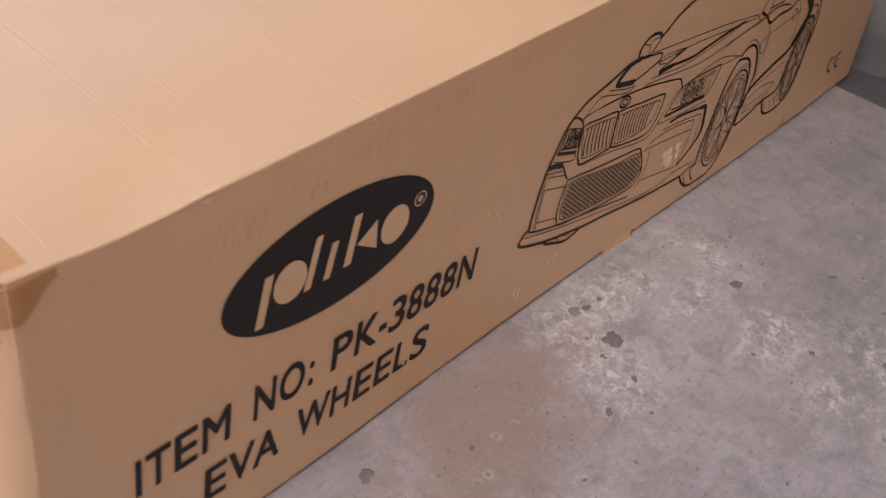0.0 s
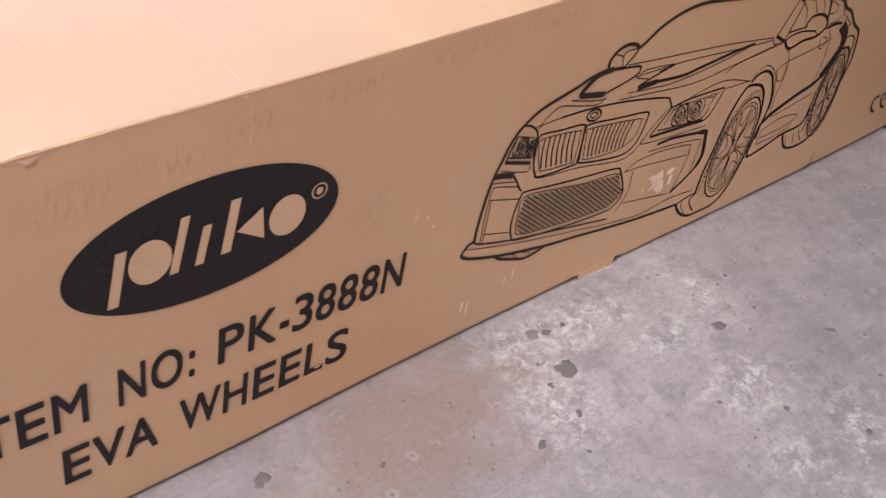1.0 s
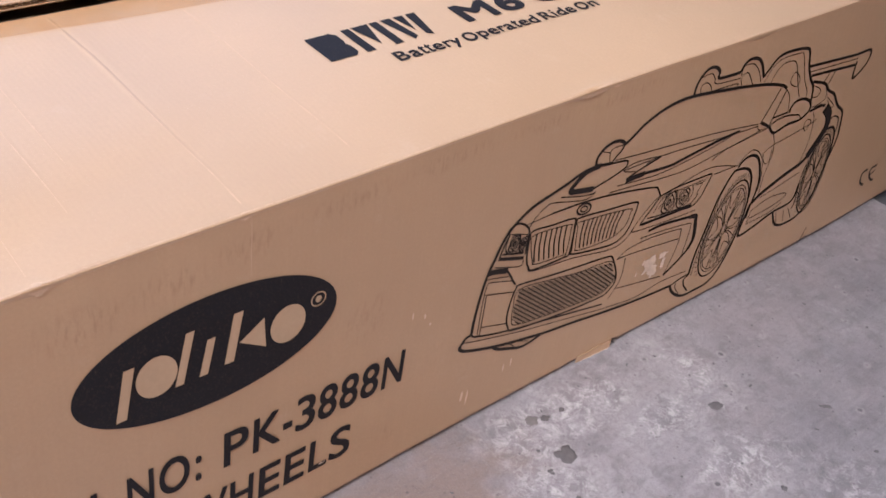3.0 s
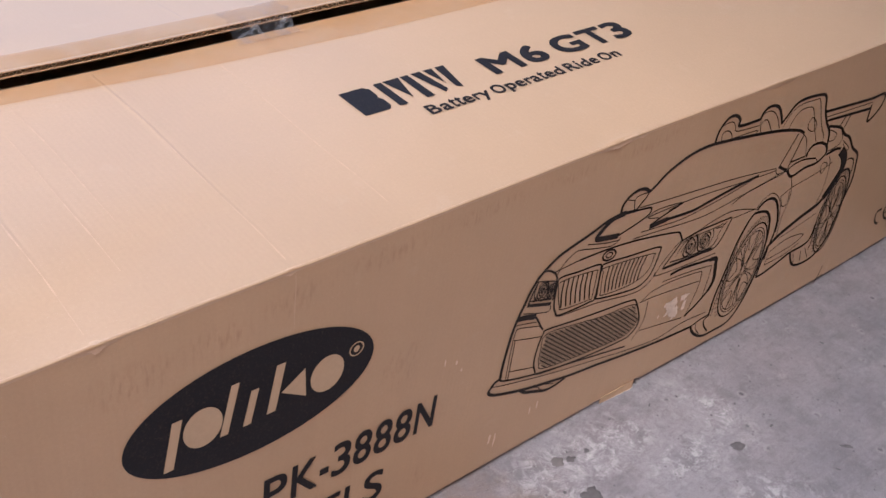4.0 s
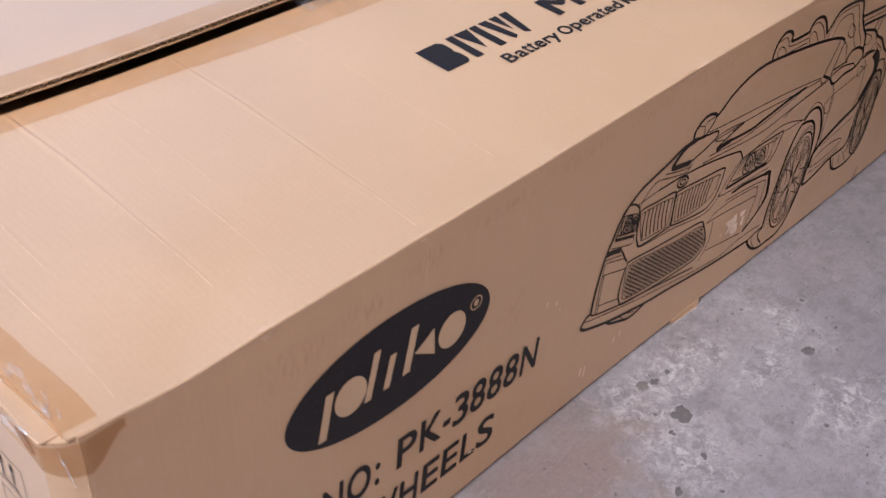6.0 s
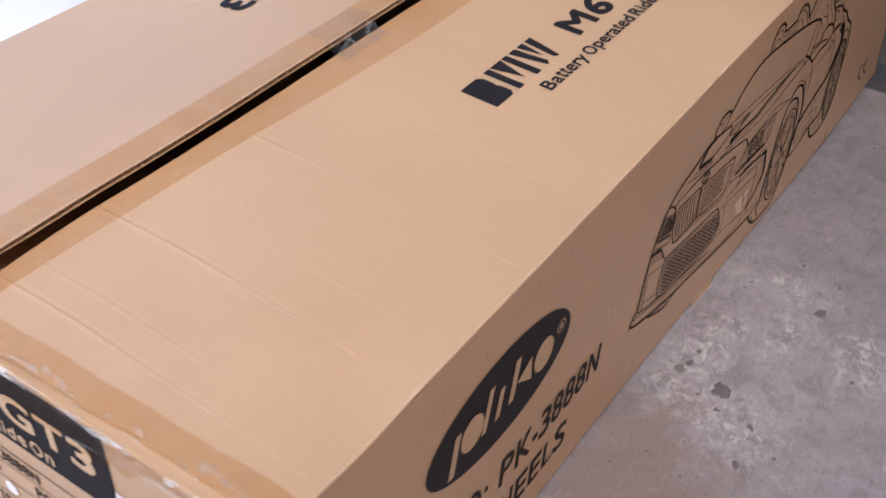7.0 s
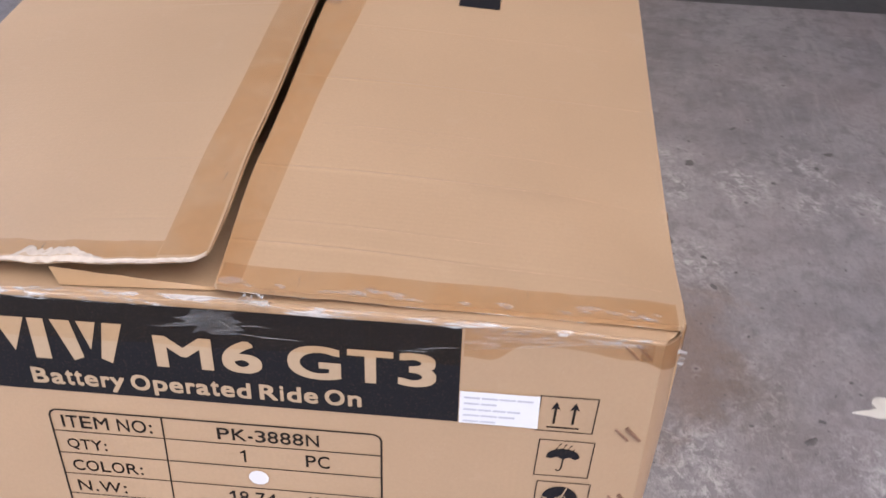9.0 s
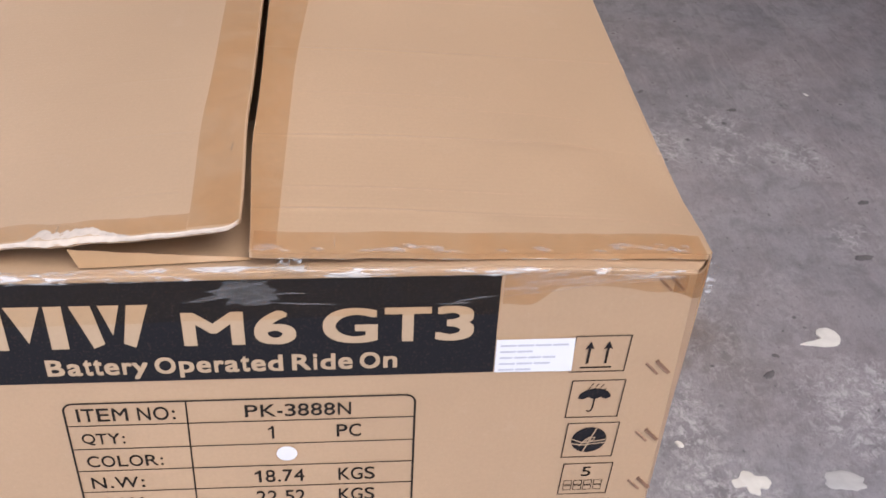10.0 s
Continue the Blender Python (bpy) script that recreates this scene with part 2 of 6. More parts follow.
def ink(name, color):
    """Printing ink with the flutes faintly showing through."""
    k = Mat(name)
    fine = k.noise(700, 3, 0.6)
    line = k.wave(0.5 / 0.0072, "X")
    worn = k.noise(90, 4, 0.7)
    col = k.mix(k.ramp(fine, (0.55, 0.0), (0.85, 0.4)), color, (0.14, 0.09, 0.06))
    col = k.mix(k.math("MULTIPLY", k.ramp(worn, (0.62, 0.0), (0.72, 1.0)), k.ramp(line, (0.75, 0.0), (1.0, 0.5))), col, (0.10, 0.07, 0.05))
    return k.done(col, 0.6, gloss=0.2)


INK = ink("black_ink", (0.013, 0.0125, 0.016))
LINE = ink("line_ink", (0.020, 0.016, 0.015))
KNOCK = plain("unprinted_board", (0.475, 0.345, 0.230), 0.75, 0.06, 300, 0.1, gloss=0.25)
PAPER = plain("white_label_paper", (0.80, 0.80, 0.84), 0.5, 0.02, 80, 0.02)
FAINT = plain("faded_print", (0.52, 0.52, 0.60), 0.6, 0.1, 300, 0.02)
STICKER = plain("white_sticker", (0.78, 0.77, 0.80), 0.4, 0.03, 80, 0.02)


def film(name, tint, cover, paint, shine=0.14, wrinkle=0.5, coarse=1.0, streaky=False, glints=False):
    """Packing tape: a thin glossy film, partly see-through."""
    k = Mat(name)
    creases = k.noise(55 * coarse, 4, 0.6, stretch=(1, 0.25, 1.8) if streaky else (1, 1, 1), distort=1.2)
    fine = k.noise(230 * coarse, 3, 0.6, stretch=(0.4, 1.6, 1))
    nrm = k.bump(creases, wrinkle, 0.004)
    nrm = k.bump(fine, wrinkle * 0.5, 0.0008, nrm)
    cover_by = k.ramp(creases, (0.50, 0.02), (0.64, cover * 4)) if streaky else k.ramp(creases, (0.35, cover * 0.8), (0.7, min(1.0, cover * 1.25)))
    if glints:
        # pale streaks painted in for the glints along the strip
        glint_streak = k.math("MULTIPLY", k.ramp(k.noise(420, 3, 0.6, stretch=(0.045, 1, 1), turn=(0, 0, radians(4))), (0.60, 0.0), (0.68, 0.8)), k.ramp(k.noise(14, 3, 0.6, shift=(5, 1, 1)), (0.52, 0.0), (0.62, 1.0)))
        paint = k.mix(glint_streak, paint, (0.80, 0.72, 0.62))
        cover_by = k.math("MAXIMUM", cover_by, k.math("MULTIPLY", glint_streak, 0.6))
    k.done(paint, shine, nrm, gloss=0.6)
    clear = k.node("ShaderNodeBsdfTransparent")
    # the glue holds unevenly: paler blisters, darker pressed parts
    held = k.ramp(k.noise(16, 4, 0.6, shift=(3, 8, 2), distort=0.8), (0.38, 0.0), (0.62, 1.0))
    k.put(k.mix(held, tuple(0.35 + 0.65 * c for c in tint), tuple(c ** 1.25 for c in tint)), clear.inputs[0])
    mix = k.node("ShaderNodeMixShader")
    k.put(cover_by, mix.inputs[0])
    k.put(clear.outputs[0], mix.inputs[1])
    k.put(k.b.outputs[0], mix.inputs[2])
    k.put(mix.outputs[0], k.t.nodes["Material Output"].inputs["Surface"])
    return k.m


TAPE = film("brown_packing_tape", (0.96, 0.88, 0.77), 0.12, (0.46, 0.34, 0.23), 0.24, 0.20, glints=True)
DARK_TAPE = film("doubled_brown_tape", (0.88, 0.77, 0.62), 0.2, (0.40, 0.28, 0.18), 0.2, 0.3)
THIN_TAPE = film("thin_brown_tape", (0.97, 0.925, 0.86), 0.015, (0.30, 0.22, 0.15), 0.16, 0.30)
CLEAR = film("clear_crumpled_tape", (0.97, 0.96, 0.94), 0.06, (0.80, 0.80, 0.82), 0.12, 0.30, 1.6, True)
# GLINT and SHINE: pale paint stands in for glints on the film
GLINT = film("folded_clear_tape", (0.97, 0.96, 0.94), 0.13, (0.82, 0.82, 0.84), 0.14, 0.35, 2.4, True)
SHINE = film("glossy_clear_blister", (0.97, 0.96, 0.95), 0.13, (0.84, 0.83, 0.84), 0.10, 0.30, 3.0)
PLEAT = film("pleated_clear_tape", (0.97, 0.96, 0.94), 0.12, (0.80, 0.80, 0.82), 0.18, 0.2, 2.0)
BRIDGE = film("scuffed_clear_tape", (0.93, 0.94, 0.97), 0.05, (0.60, 0.61, 0.66), 0.25, 0.20, 1.6, True)
HAZE = film("hazy_clear_tape", (0.95, 0.95, 0.95), 0.09, (0.75, 0.76, 0.80), 0.14, 0.45, 1.8)


def concrete(name, base, dark):
    k = Mat(name)
    cloud = k.noise(2.4, 5, 0.6)
    blot = k.noise(13, 6, 0.66, shift=(2, 5, 0))
    grain = k.noise(190, 4, 0.7)
    sand = k.noise(750, 2, 0.6)
    col = k.mix(k.ramp(cloud, (0.30, 0.0), (0.72, 1.0)), tuple(c * 0.76 for c in base), tuple(c * 1.12 for c in base))
    col = k.mix(k.ramp(blot, (0.44, 0.0), (0.70, 0.50)), col, dark)
    # broad mottling, a little rosy here and bluish there
    mott = k.noise(34, 6, 0.68, shift=(5, 2, 7), distort=0.4)
    col = k.mix(k.ramp(mott, (0.36, 0.55), (0.52, 0.0)), col, tuple(c * 0.92 for c in dark))
    col = k.mix(k.ramp(k.noise(6, 4, 0.6, shift=(9, 2, 0)), (0.42, 0.0), (0.66, 0.35)), col, (base[0] * 0.98, base[1] * 0.86, base[2] * 0.82))
    # flaky pale lime in patches and thin threads
    bloom = k.noise(70, 10, 0.80, shift=(7, 3, 1), distort=0.5)
    thread = k.math("ABSOLUTE", k.math("SUBTRACT", k.noise(26, 7, 0.7, shift=(2, 2, 6), distort=0.6), 0.5))
    where = k.noise(5.5, 5, 0.6, shift=(1, 9, 4))
    wob = k.noise(14, 5, 0.65, shift=(4, 4, 0))
    spots = 0.0
    for cx, cy, r, q in ((0.60, -0.04, 0.045, (1.3, 0.6, 1)), (0.655, -0.10, 0.05, (0.9, 0.5, 1)), (0.52, -0.045, 0.035, (1, 1, 1)), (0.50, -0.10, 0.045, (1, 1, 1)), (0.73, -0.08, 0.04, (0.6, 1, 1)),
                         (0.665, -0.185, 0.05, (1, 0.6, 1)), (0.72, -0.265, 0.03, (1, 1, 1)), (0.63, -0.26, 0.035, (1, 0.8, 1)), (0.636, -0.342, 0.035, (1, 1, 1)), (0.467, -0.362, 0.022, (1, 1, 1)),
                         (0.21, -0.085, 0.06, (1.2, 0.7, 1)), (0.30, -0.145, 0.05, (1.3, 0.6, 1)), (0.20, -0.27, 0.06, (1, 1, 1)), (0.10, -0.10, 0.05, (1, 1, 1))):
        spots = k.math("MAXIMUM", spots, k.near((cx, cy, 0), r, 0.035, wob, 0.12, q))
    grown = k.math("MAXIMUM", k.ramp(bloom, (0.49, 0.0), (0.58, 1.0)), k.ramp(thread, (0.0, 0.5), (0.03, 0.0)))
    lime = k.math("MULTIPLY", grown, k.math("MAXIMUM", k.math("MULTIPLY", spots, 0.85), k.ramp(where, (0.50, 0.0), (0.70, 0.40))))
    col = k.mix(lime, col, (0.47, 0.445, 0.455))
    # brown stains beside the box
    rust = k.math("MULTIPLY", k.near((0.37, -0.06, 0), 0.075, 0.04, wob, 0.22, (1.4, 1.0, 1)), 0.85)
    col = k.mix(rust, col, (0.190, 0.143, 0.124))
    rust2 = k.math("MULTIPLY", k.near((0.29, -0.15, 0), 0.05, 0.04, wob, 0.12, (1.2, 0.8, 1)), 0.45)
    col = k.mix(rust2, col, (0.140, 0.116, 0.104))
    # strokes of the trowel, pale and dark, where the slab was left rough
    far = k.math("MULTIPLY", k.near((0.95, -0.55, 0), 0.55, 0.22, wob, 0.3, (1.0, 0.75, 1)), 1.0)
    sweep = k.noise(60, 6, 0.72, stretch=(0.12, 1.0, 1), turn=(0, 0, radians(-17)), distort=0.6)
    streak = k.noise(130, 5, 0.7, stretch=(0.10, 1.0, 1), turn=(0, 0, radians(-21)), shift=(1, 2, 3))
    col = k.mix(k.math("MULTIPLY", k.ramp(sweep, (0.52, 0.0), (0.70, 0.40)), far), col, (0.34, 0.315, 0.31))
    col = k.mix(k.math("MULTIPLY", k.ramp(streak, (0.56, 0.0), (0.70, 0.35)), far), col, tuple(c * 0.75 for c in dark))
    # fine scratches all over
    scratch = k.noise(260, 4, 0.7, stretch=(0.16, 1.0, 1), turn=(0, 0, radians(-24)), shift=(6, 1, 0))
    col = k.mix(k.ramp(scratch, (0.58, 0.0), (0.72, 0.28)), col, (0.36, 0.34, 0.34))
    col = k.mix(k.ramp(scratch, (0.30, 0.35), (0.42, 0.0)), col, tuple(c * 0.7 for c in dark))
    # pits with pale rims, two sizes
    cell = k.voronoi(40, shift=(3, 7, 0))
    pick = k.ramp(k.noise(19, 2, 0.5, shift=(8, 1, 2)), (0.55, 0.0), (0.60, 1.0))
    rough_cell = k.math("ADD", cell, k.math("MULTIPLY", k.math("SUBTRACT", grain, 0.5), 0.22))
    pit = k.math("MULTIPLY", k.ramp(rough_cell, (0.08, 1.0), (0.13, 0.0)), pick)
    rim = k.math("MULTIPLY", k.ramp(rough_cell, (0.10, 0.0), (0.16, 1.0), (0.27, 0.0)), pick)
    cell2 = k.math("ADD", k.voronoi(105, shift=(1, 4, 0)), k.math("MULTIPLY", k.math("SUBTRACT", sand, 0.5), 0.25))
    pick2 = k.ramp(k.noise(33, 2, 0.5, shift=(2, 6, 2)), (0.54, 0.0), (0.60, 1.0))
    pit2 = k.math("MULTIPLY", k.ramp(cell2, (0.10, 1.0), (0.18, 0.0)), pick2)
    col = k.mix(k.math("MULTIPLY", rim, 0.35), col, (0.36, 0.34, 0.335))
    col = k.mix(k.math("MULTIPLY", k.math("MAXIMUM", pit, k.math("MULTIPLY", pit2, 0.8)), 0.75), col, tuple(c * 0.5 for c in dark))
    col = k.mix(k.ramp(grain, (0.50, 0.0), (0.74, 0.40)), col, tuple(c * 0.85 for c in dark))
    col = k.mix(k.ramp(sand, (0.60, 0.0), (0.72, 0.30)), col, (0.42, 0.40, 0.40))
    col = k.mix(k.ramp(sand, (0.30, 0.35), (0.42, 0.0)), col, tuple(c * 0.55 for c in dark))
    nrm = k.bump(blot, 0.30, 0.004)
    nrm = k.bump(k.math("MULTIPLY", sweep, far), 0.35, 0.003, nrm)
    nrm = k.bump(lime, 0.30, 0.001, nrm)
    nrm = k.bump(grain, 0.45, 0.0014, nrm)
    nrm = k.bump(sand, 0.35, 0.0006, nrm)
    nrm = k.bump(pit, -0.8, 0.003, nrm)
    return k.done(col, k.ramp(blot, (0.3, 0.62), (0.7, 0.9)), nrm, gloss=0.35)


CONCRETE = concrete("worn_concrete", (0.250, 0.234, 0.252), (0.134, 0.124, 0.134))
DARK_CONCRETE = plain("dark_rough_concrete", (0.065, 0.064, 0.07), 0.8, 0.25, 40, 0.4)
TAR = plain("dark_tar", (0.105, 0.096, 0.10), 0.75, 0.25, 200, 0.5)
GREY_SPOT = plain("grey_stain", (0.15, 0.135, 0.135), 0.85, 0.2, 120, 0.3)
FLAKE = plain("white_paint_flake", (0.62, 0.59, 0.55), 0.7, 0.08, 90, 0.5)
GREY_FLAKE = plain("grey_plaster_smear", (0.40, 0.385, 0.38), 0.9, 0.12, 90, 0.5)
WHITE_PLASTIC = plain("white_plastic", (0.70, 0.72, 0.77), 0.35, 0.02, 30, 0.03)
WOVEN = plain("pale_woven_sack", (0.15, 0.15, 0.155), 0.8, 0.18, 90, 0.4)
BROWN_SACK = plain("dark_brown_sack", (0.085, 0.062, 0.05), 0.85, 0.25, 90, 0.4)
BLOCKER_DARK = plain("blocker_dark_grey", (0.17, 0.16, 0.15), 0.9, 0.12, 6, 0.2)
BLOCKER_GREY = plain("blocker_grey", (0.30, 0.30, 0.31), 0.7, 0.08, 10, 0.1)
BOUNCE_ORANGE = plain("bounce_orange", (0.92, 0.36, 0.08), 0.9, 0.08, 6, 0.15)
SLIT = plain("open_slit", (0.05, 0.035, 0.025), 0.9, 0.2, 300, 0.1)
WORN = plain("worn_crease", (0.55, 0.395, 0.275), 0.6, 0.15, 300, 0.3)
BARE = plain("scraped_board", (0.70, 0.57, 0.47), 0.9, 0.15, 300, 0.5)

# ---- setting ----
STEP = 1.205  # where the concrete slab ends behind the box


def floor_slab():
    bm = bmesh.new()
    bm_sheet(spread(-30, STEP, 60), spread(-30, 30, 60), lambda x, y: (x, y, 0), lambda x, y: (x, y, -0.12), bm)
    ob = part("floor", bm, CONCRETE, None, shade=False)
    tagged(ob, "worn grey concrete floor with stains and trowel marks", "floor", kind="structure")
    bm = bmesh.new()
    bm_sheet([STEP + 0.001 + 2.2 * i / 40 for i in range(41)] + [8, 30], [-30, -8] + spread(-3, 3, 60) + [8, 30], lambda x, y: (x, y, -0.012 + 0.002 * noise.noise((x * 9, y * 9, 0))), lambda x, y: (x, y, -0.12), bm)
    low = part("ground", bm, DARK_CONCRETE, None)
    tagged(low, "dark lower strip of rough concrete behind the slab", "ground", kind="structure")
    return ob


FLOOR = floor_slab()


def wall(name, lo, hi, label, material=BLOCKER_DARK):
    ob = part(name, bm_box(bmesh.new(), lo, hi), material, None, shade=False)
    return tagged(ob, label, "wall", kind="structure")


# unseen, added: blocks the sky and keeps reflections on the flaps dark
wall("unseen_wall_back", (2.6, -1.65, -0.02), (2.75, 2.6, 2.3), "unseen dark wall added at the back to block the sky")
# unseen, added to bounce warm light onto the printed side
wall("bounce_wall_side", (-3.0, -1.50, 0.002), (2.6, -1.35, 2.2), "unseen orange wall added to bounce warm light", BOUNCE_ORANGE)
# unseen roof, added to shade the far floor and flaps
roof = part("ceiling", bm_box(bmesh.new(), (0.30, -1.35, 1.75), (2.6, 1.4, 1.85)), BLOCKER_GREY, None, shade=False)
tagged(roof, "unseen grey roof added to shade the far end", "ceiling", kind="structure")

# ---- the carton ----
L, W, H, T = 1.24, 0.535, 0.32, 0.0052
R = 0.0008      # rounding of the folds


def side_y(x, z):
    """The printed long side, a little twisted: drawn in at the near foot, bulging at the far one."""
    k = min(1.0, max(0.0, z / H))
    low = 0.008 + 0.006 * (1 - smooth(0.05, 0.30, x)) - 0.022 * smooth(0.30, 1.16, x)
    return low * (1 - k) ** 1.6 + (0.001 + 0.002 * smooth(0.0, 0.16, x) + 0.001 * smooth(0.55, 0.9, x)) * k ** 3


def on_side(x, z, lift=0.0006):
    return Vector((x, side_y(x, z) - lift, z))


def end_x(y, z):
    k = min(1.0, max(0.0, z / H))
    return -0.004 * (1 - k) + 0.002 * k


def end_top(y):
    """Height of the fold along the top of the near end."""
    return 0.326 + 0.0035 * smooth(0.0, 0.1, y) - 0.005 * smooth(0.2, 0.4, y) - 0.004 * smooth(0.45, W, y)


def rim(x):
    """Height of the long fold, which sinks towards the far end."""
    return H + 0.003 - 0.002 * smooth(0.12, 0.35, x) - 0.007 * smooth(0.55, 0.95, x)


def hem(x, y=0.0):
    """The near corner of the long side stands a little higher; further in, the flap rises over a longer way."""
    return 0.008 * (1 - smooth(0.0, 0.09 + 0.25 * smooth(0.0, 0.12, y), x))


def on_end(y, z, lift=0.0006):
    return Vector((end_x(y, z) - lift, y, z))


CREASES = [(0.043, 0.00030, 0, 0.27), (0.066, 0.00014, 0.10, 0.27), (0.128, 0.00030, 0, 0.27), (0.187, 0.00010, 0.09, 0.27), (0.168, 0.00010, 0.05, 0.22),
           (0.258, 0.00032, 0, 0.27), (0.352, 0.00010, 0.03, 0.25), (0.60, 0.00010, 0.02, 0.2)]
CREASES_FAR = [(0.045, 0.00018, 0.28, 0.53), (0.115, 0.0002, 0.28, 0.5), (0.36, 0.00028, 0.28, 0.53), (0.19, 0.00015, 0.3, 0.45)]


def ridge(x, y, folds):
    z = 0.0
    for cx, h, y0, y1 in folds:
        if y0 <= y <= y1:
            d = (x - cx - 0.003 * math.sin(9 * y) - 0.0008 * math.sin(41 * y)) / 0.0014
            fade = 1.0 if y0 <= 0 else smooth(y0, y0 + 0.04, y) * (1 - smooth(y1 - 0.04, y1, y))
            z += fade * h * (math.exp(-d * d) - 0.45 * math.exp(-((d - 2.0) ** 2)))
    return z


def top_near(x, y):
    """Upper face of the flap that folds over from the printed side."""
    rise = H + 0.0125 + 0.0010 * (1 - smooth(0.0, 0.25, x)) - rim(x)
    k = max(0.0, y) / 0.265
    lift = hem(x, y)
    wave = 0.0010 * noise.noise((x * 6, y * 6, 1.7))
    return rim(x) + rise * k ** 0.9 + lift + wave * smooth(0.0, 0.05, y) + ridge(x, y, CREASES)


def top_far(x, y):
    """Upper face of the flap that folds over from the far side."""
    rise = 0.025 - 0.004 * smooth(0.4, 0.9, x) + 0.009 * (1 - smooth(0.0, 0.30, x))
    k = (W - y) / (W - 0.270)
    return H + rise * k ** 0.9 + 0.0018 * noise.noise((x * 5, y * 5, 8.3)) * smooth(0, 0.05, W - y) + ridge(x, y, CREASES_FAR)


def near_edge(x):
    """Where the near flap ends at the gap."""
    return 0.2605 + 0.008 * smooth(-0.02, 0.14, x) + 0.0035 * smooth(0.15, 0.35, x) + 0.002 * smooth(0.5, 0.9, x)


def far_edge(x):
    return 0.2655 + 0.0065 * smooth(0.0, 0.15, x) + 0.0035 * smooth(0.15, 0.35, x) + 0.002 * smooth(0.5, 0.9, x)


def near_start(y):
    """The ragged end of the near flap, over the banner."""
    return 0.003 + 0.010 * max(0.0, 1 - y / 0.25) - 0.001 * noise.noise((y * 60, 0, 3)) - 0.0015 * noise.noise((y * 15, 4, 3))


def far_start(y):
    return 0.006 + 0.004 * smooth(0.27, 0.40, y) + 0.008 * math.exp(-(y - 0.2655) / 0.004) + 0.0020 * noise.noise((y * 48, 0, 9)) + 0.0012 * noise.noise((y * 170, 0, 5)) + 0.004 * noise.noise((y * 11, 2, 9))


box = empty("cardboard_box", (0, 0, 0))
tagged(box, "large brown corrugated carton printed in black, taped shut, on concrete", "carton")


def cuts(n, folds):
    """Steps along the flap, closer at the creases."""
    xs = {round(i / n, 5) for i in range(n + 1)}
    for cx, *_ in folds:
        for d in (-6, -4.5, -3.2, -2.4, -1.8, -1.2, -0.6, 0, 0.6, 1.2, 1.8, 2.4, 3.0, 3.8, 4.8, 6):
            xs.add(round((cx + d * 0.001) / L, 5))
    return sorted(xs)


def build_panels():
    xs = [0.0165, 0.020, 0.026, 0.034, 0.044, 0.056] + spread(0.07, 0.60, 36) + [0.61 + 0.006 * i for i in range(30)] + spread(0.80, 1.0, 14) + [1.006 + 0.006 * i for i in range(12)] + spread(1.08, L, 10)
    nicks = {0.690: 0.014, 0.680: 0.007, 1.035: 0.012, 0.63: 0.006, 0.90: 0.005}
    def foot(x):
        return sum(h * math.exp(-((x - c) / 0.0045) ** 2) for c, h in nicks.items())
    zs = [0.0, 0.004, 0.009, 0.016, 0.024, 0.034] + spread(0.05, 0.97, 20) + [0.985, 0.994, 1.0]
    def skin(x, k):
        z = k * (rim(x) - R + hem(x))
        p = on_side(x, z, 0)
        p.y += 0.0035 * max(0.0, 1 - z / 0.007) ** 2
        p.z += 0.0022 * max(0.0, 1 - z / 0.01)
        if z < 0.02:
            p.y -= foot(x) * (1 - z / 0.02) * 0.16
            p.z += foot(x) * (1 - z / 0.02) * 0.55
        # dents along the top fold
        for c, w, d in ((0.128, 0.005, 0.001), (0.568, 0.012, 0.003), (0.80, 0.02, 0.0015)):
            p.y += d * math.exp(-((x - c) / w) ** 2) * smooth(rim(x) - 0.02, rim(x) - R, z)
        return p
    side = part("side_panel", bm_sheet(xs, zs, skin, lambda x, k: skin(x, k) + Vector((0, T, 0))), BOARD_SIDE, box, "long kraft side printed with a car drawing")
    back = part("back_panel", bm_sheet(spread(0.004, L, 8), spread(0, H - R, 4), lambda x, z: (x, W, z), lambda x, z: (x, W - T, z)), BOARD_X, box)
    ys = spread(0.013, W - 0.0075, 46)
    end = part("end_panel", bm_sheet(ys, spread(0, 1, 16), lambda y, k: on_end(y, k * end_top(y), 0), lambda y, k: on_end(y, k * end_top(y), -T)), BOARD_Y, box, "kraft end panel with a black banner and a data table")
    far = part("far_panel", bm_sheet(spread(T, W - T, 8), spread(0, H - R, 4), lambda y, z: (L, y + side_y(L, z) * (1 - y / W), z), lambda y, z: (L - T, y + side_y(L, z) * (1 - y / W), z)), BOARD_Y, box)
    floor_board = part("bottom_panel", bm_sheet(spread(0.01, L - 0.01, 4), spread(0.022, W - 0.01, 4), lambda x, y: (x, y, 0.0003), lambda x, y: (x, y, 0.0003 + T)), BOARD_X, box)
    return side, end


SIDE, END = build_panels()


def corner_at(q, z):
    """The crushed upright corner: a flat band between the end (q = 0) and the side (q = 1), a little hollow."""
    ex, sy = end_x(0, z), side_y(0.026, z)
    worn = 1 + 0.10 * noise.noise((z * 22, 1, 2)) + 0.05 * noise.noise((z * 70, 2, 5))
    out = 0.0014 * math.sin(math.pi * q) * worn
    return Vector((ex + 0.017 * q * worn * (1 if q < 1 else 1 / worn) - 0.6 * out, 0.013 * (1 - q) + sy * q - 0.8 * out, z))


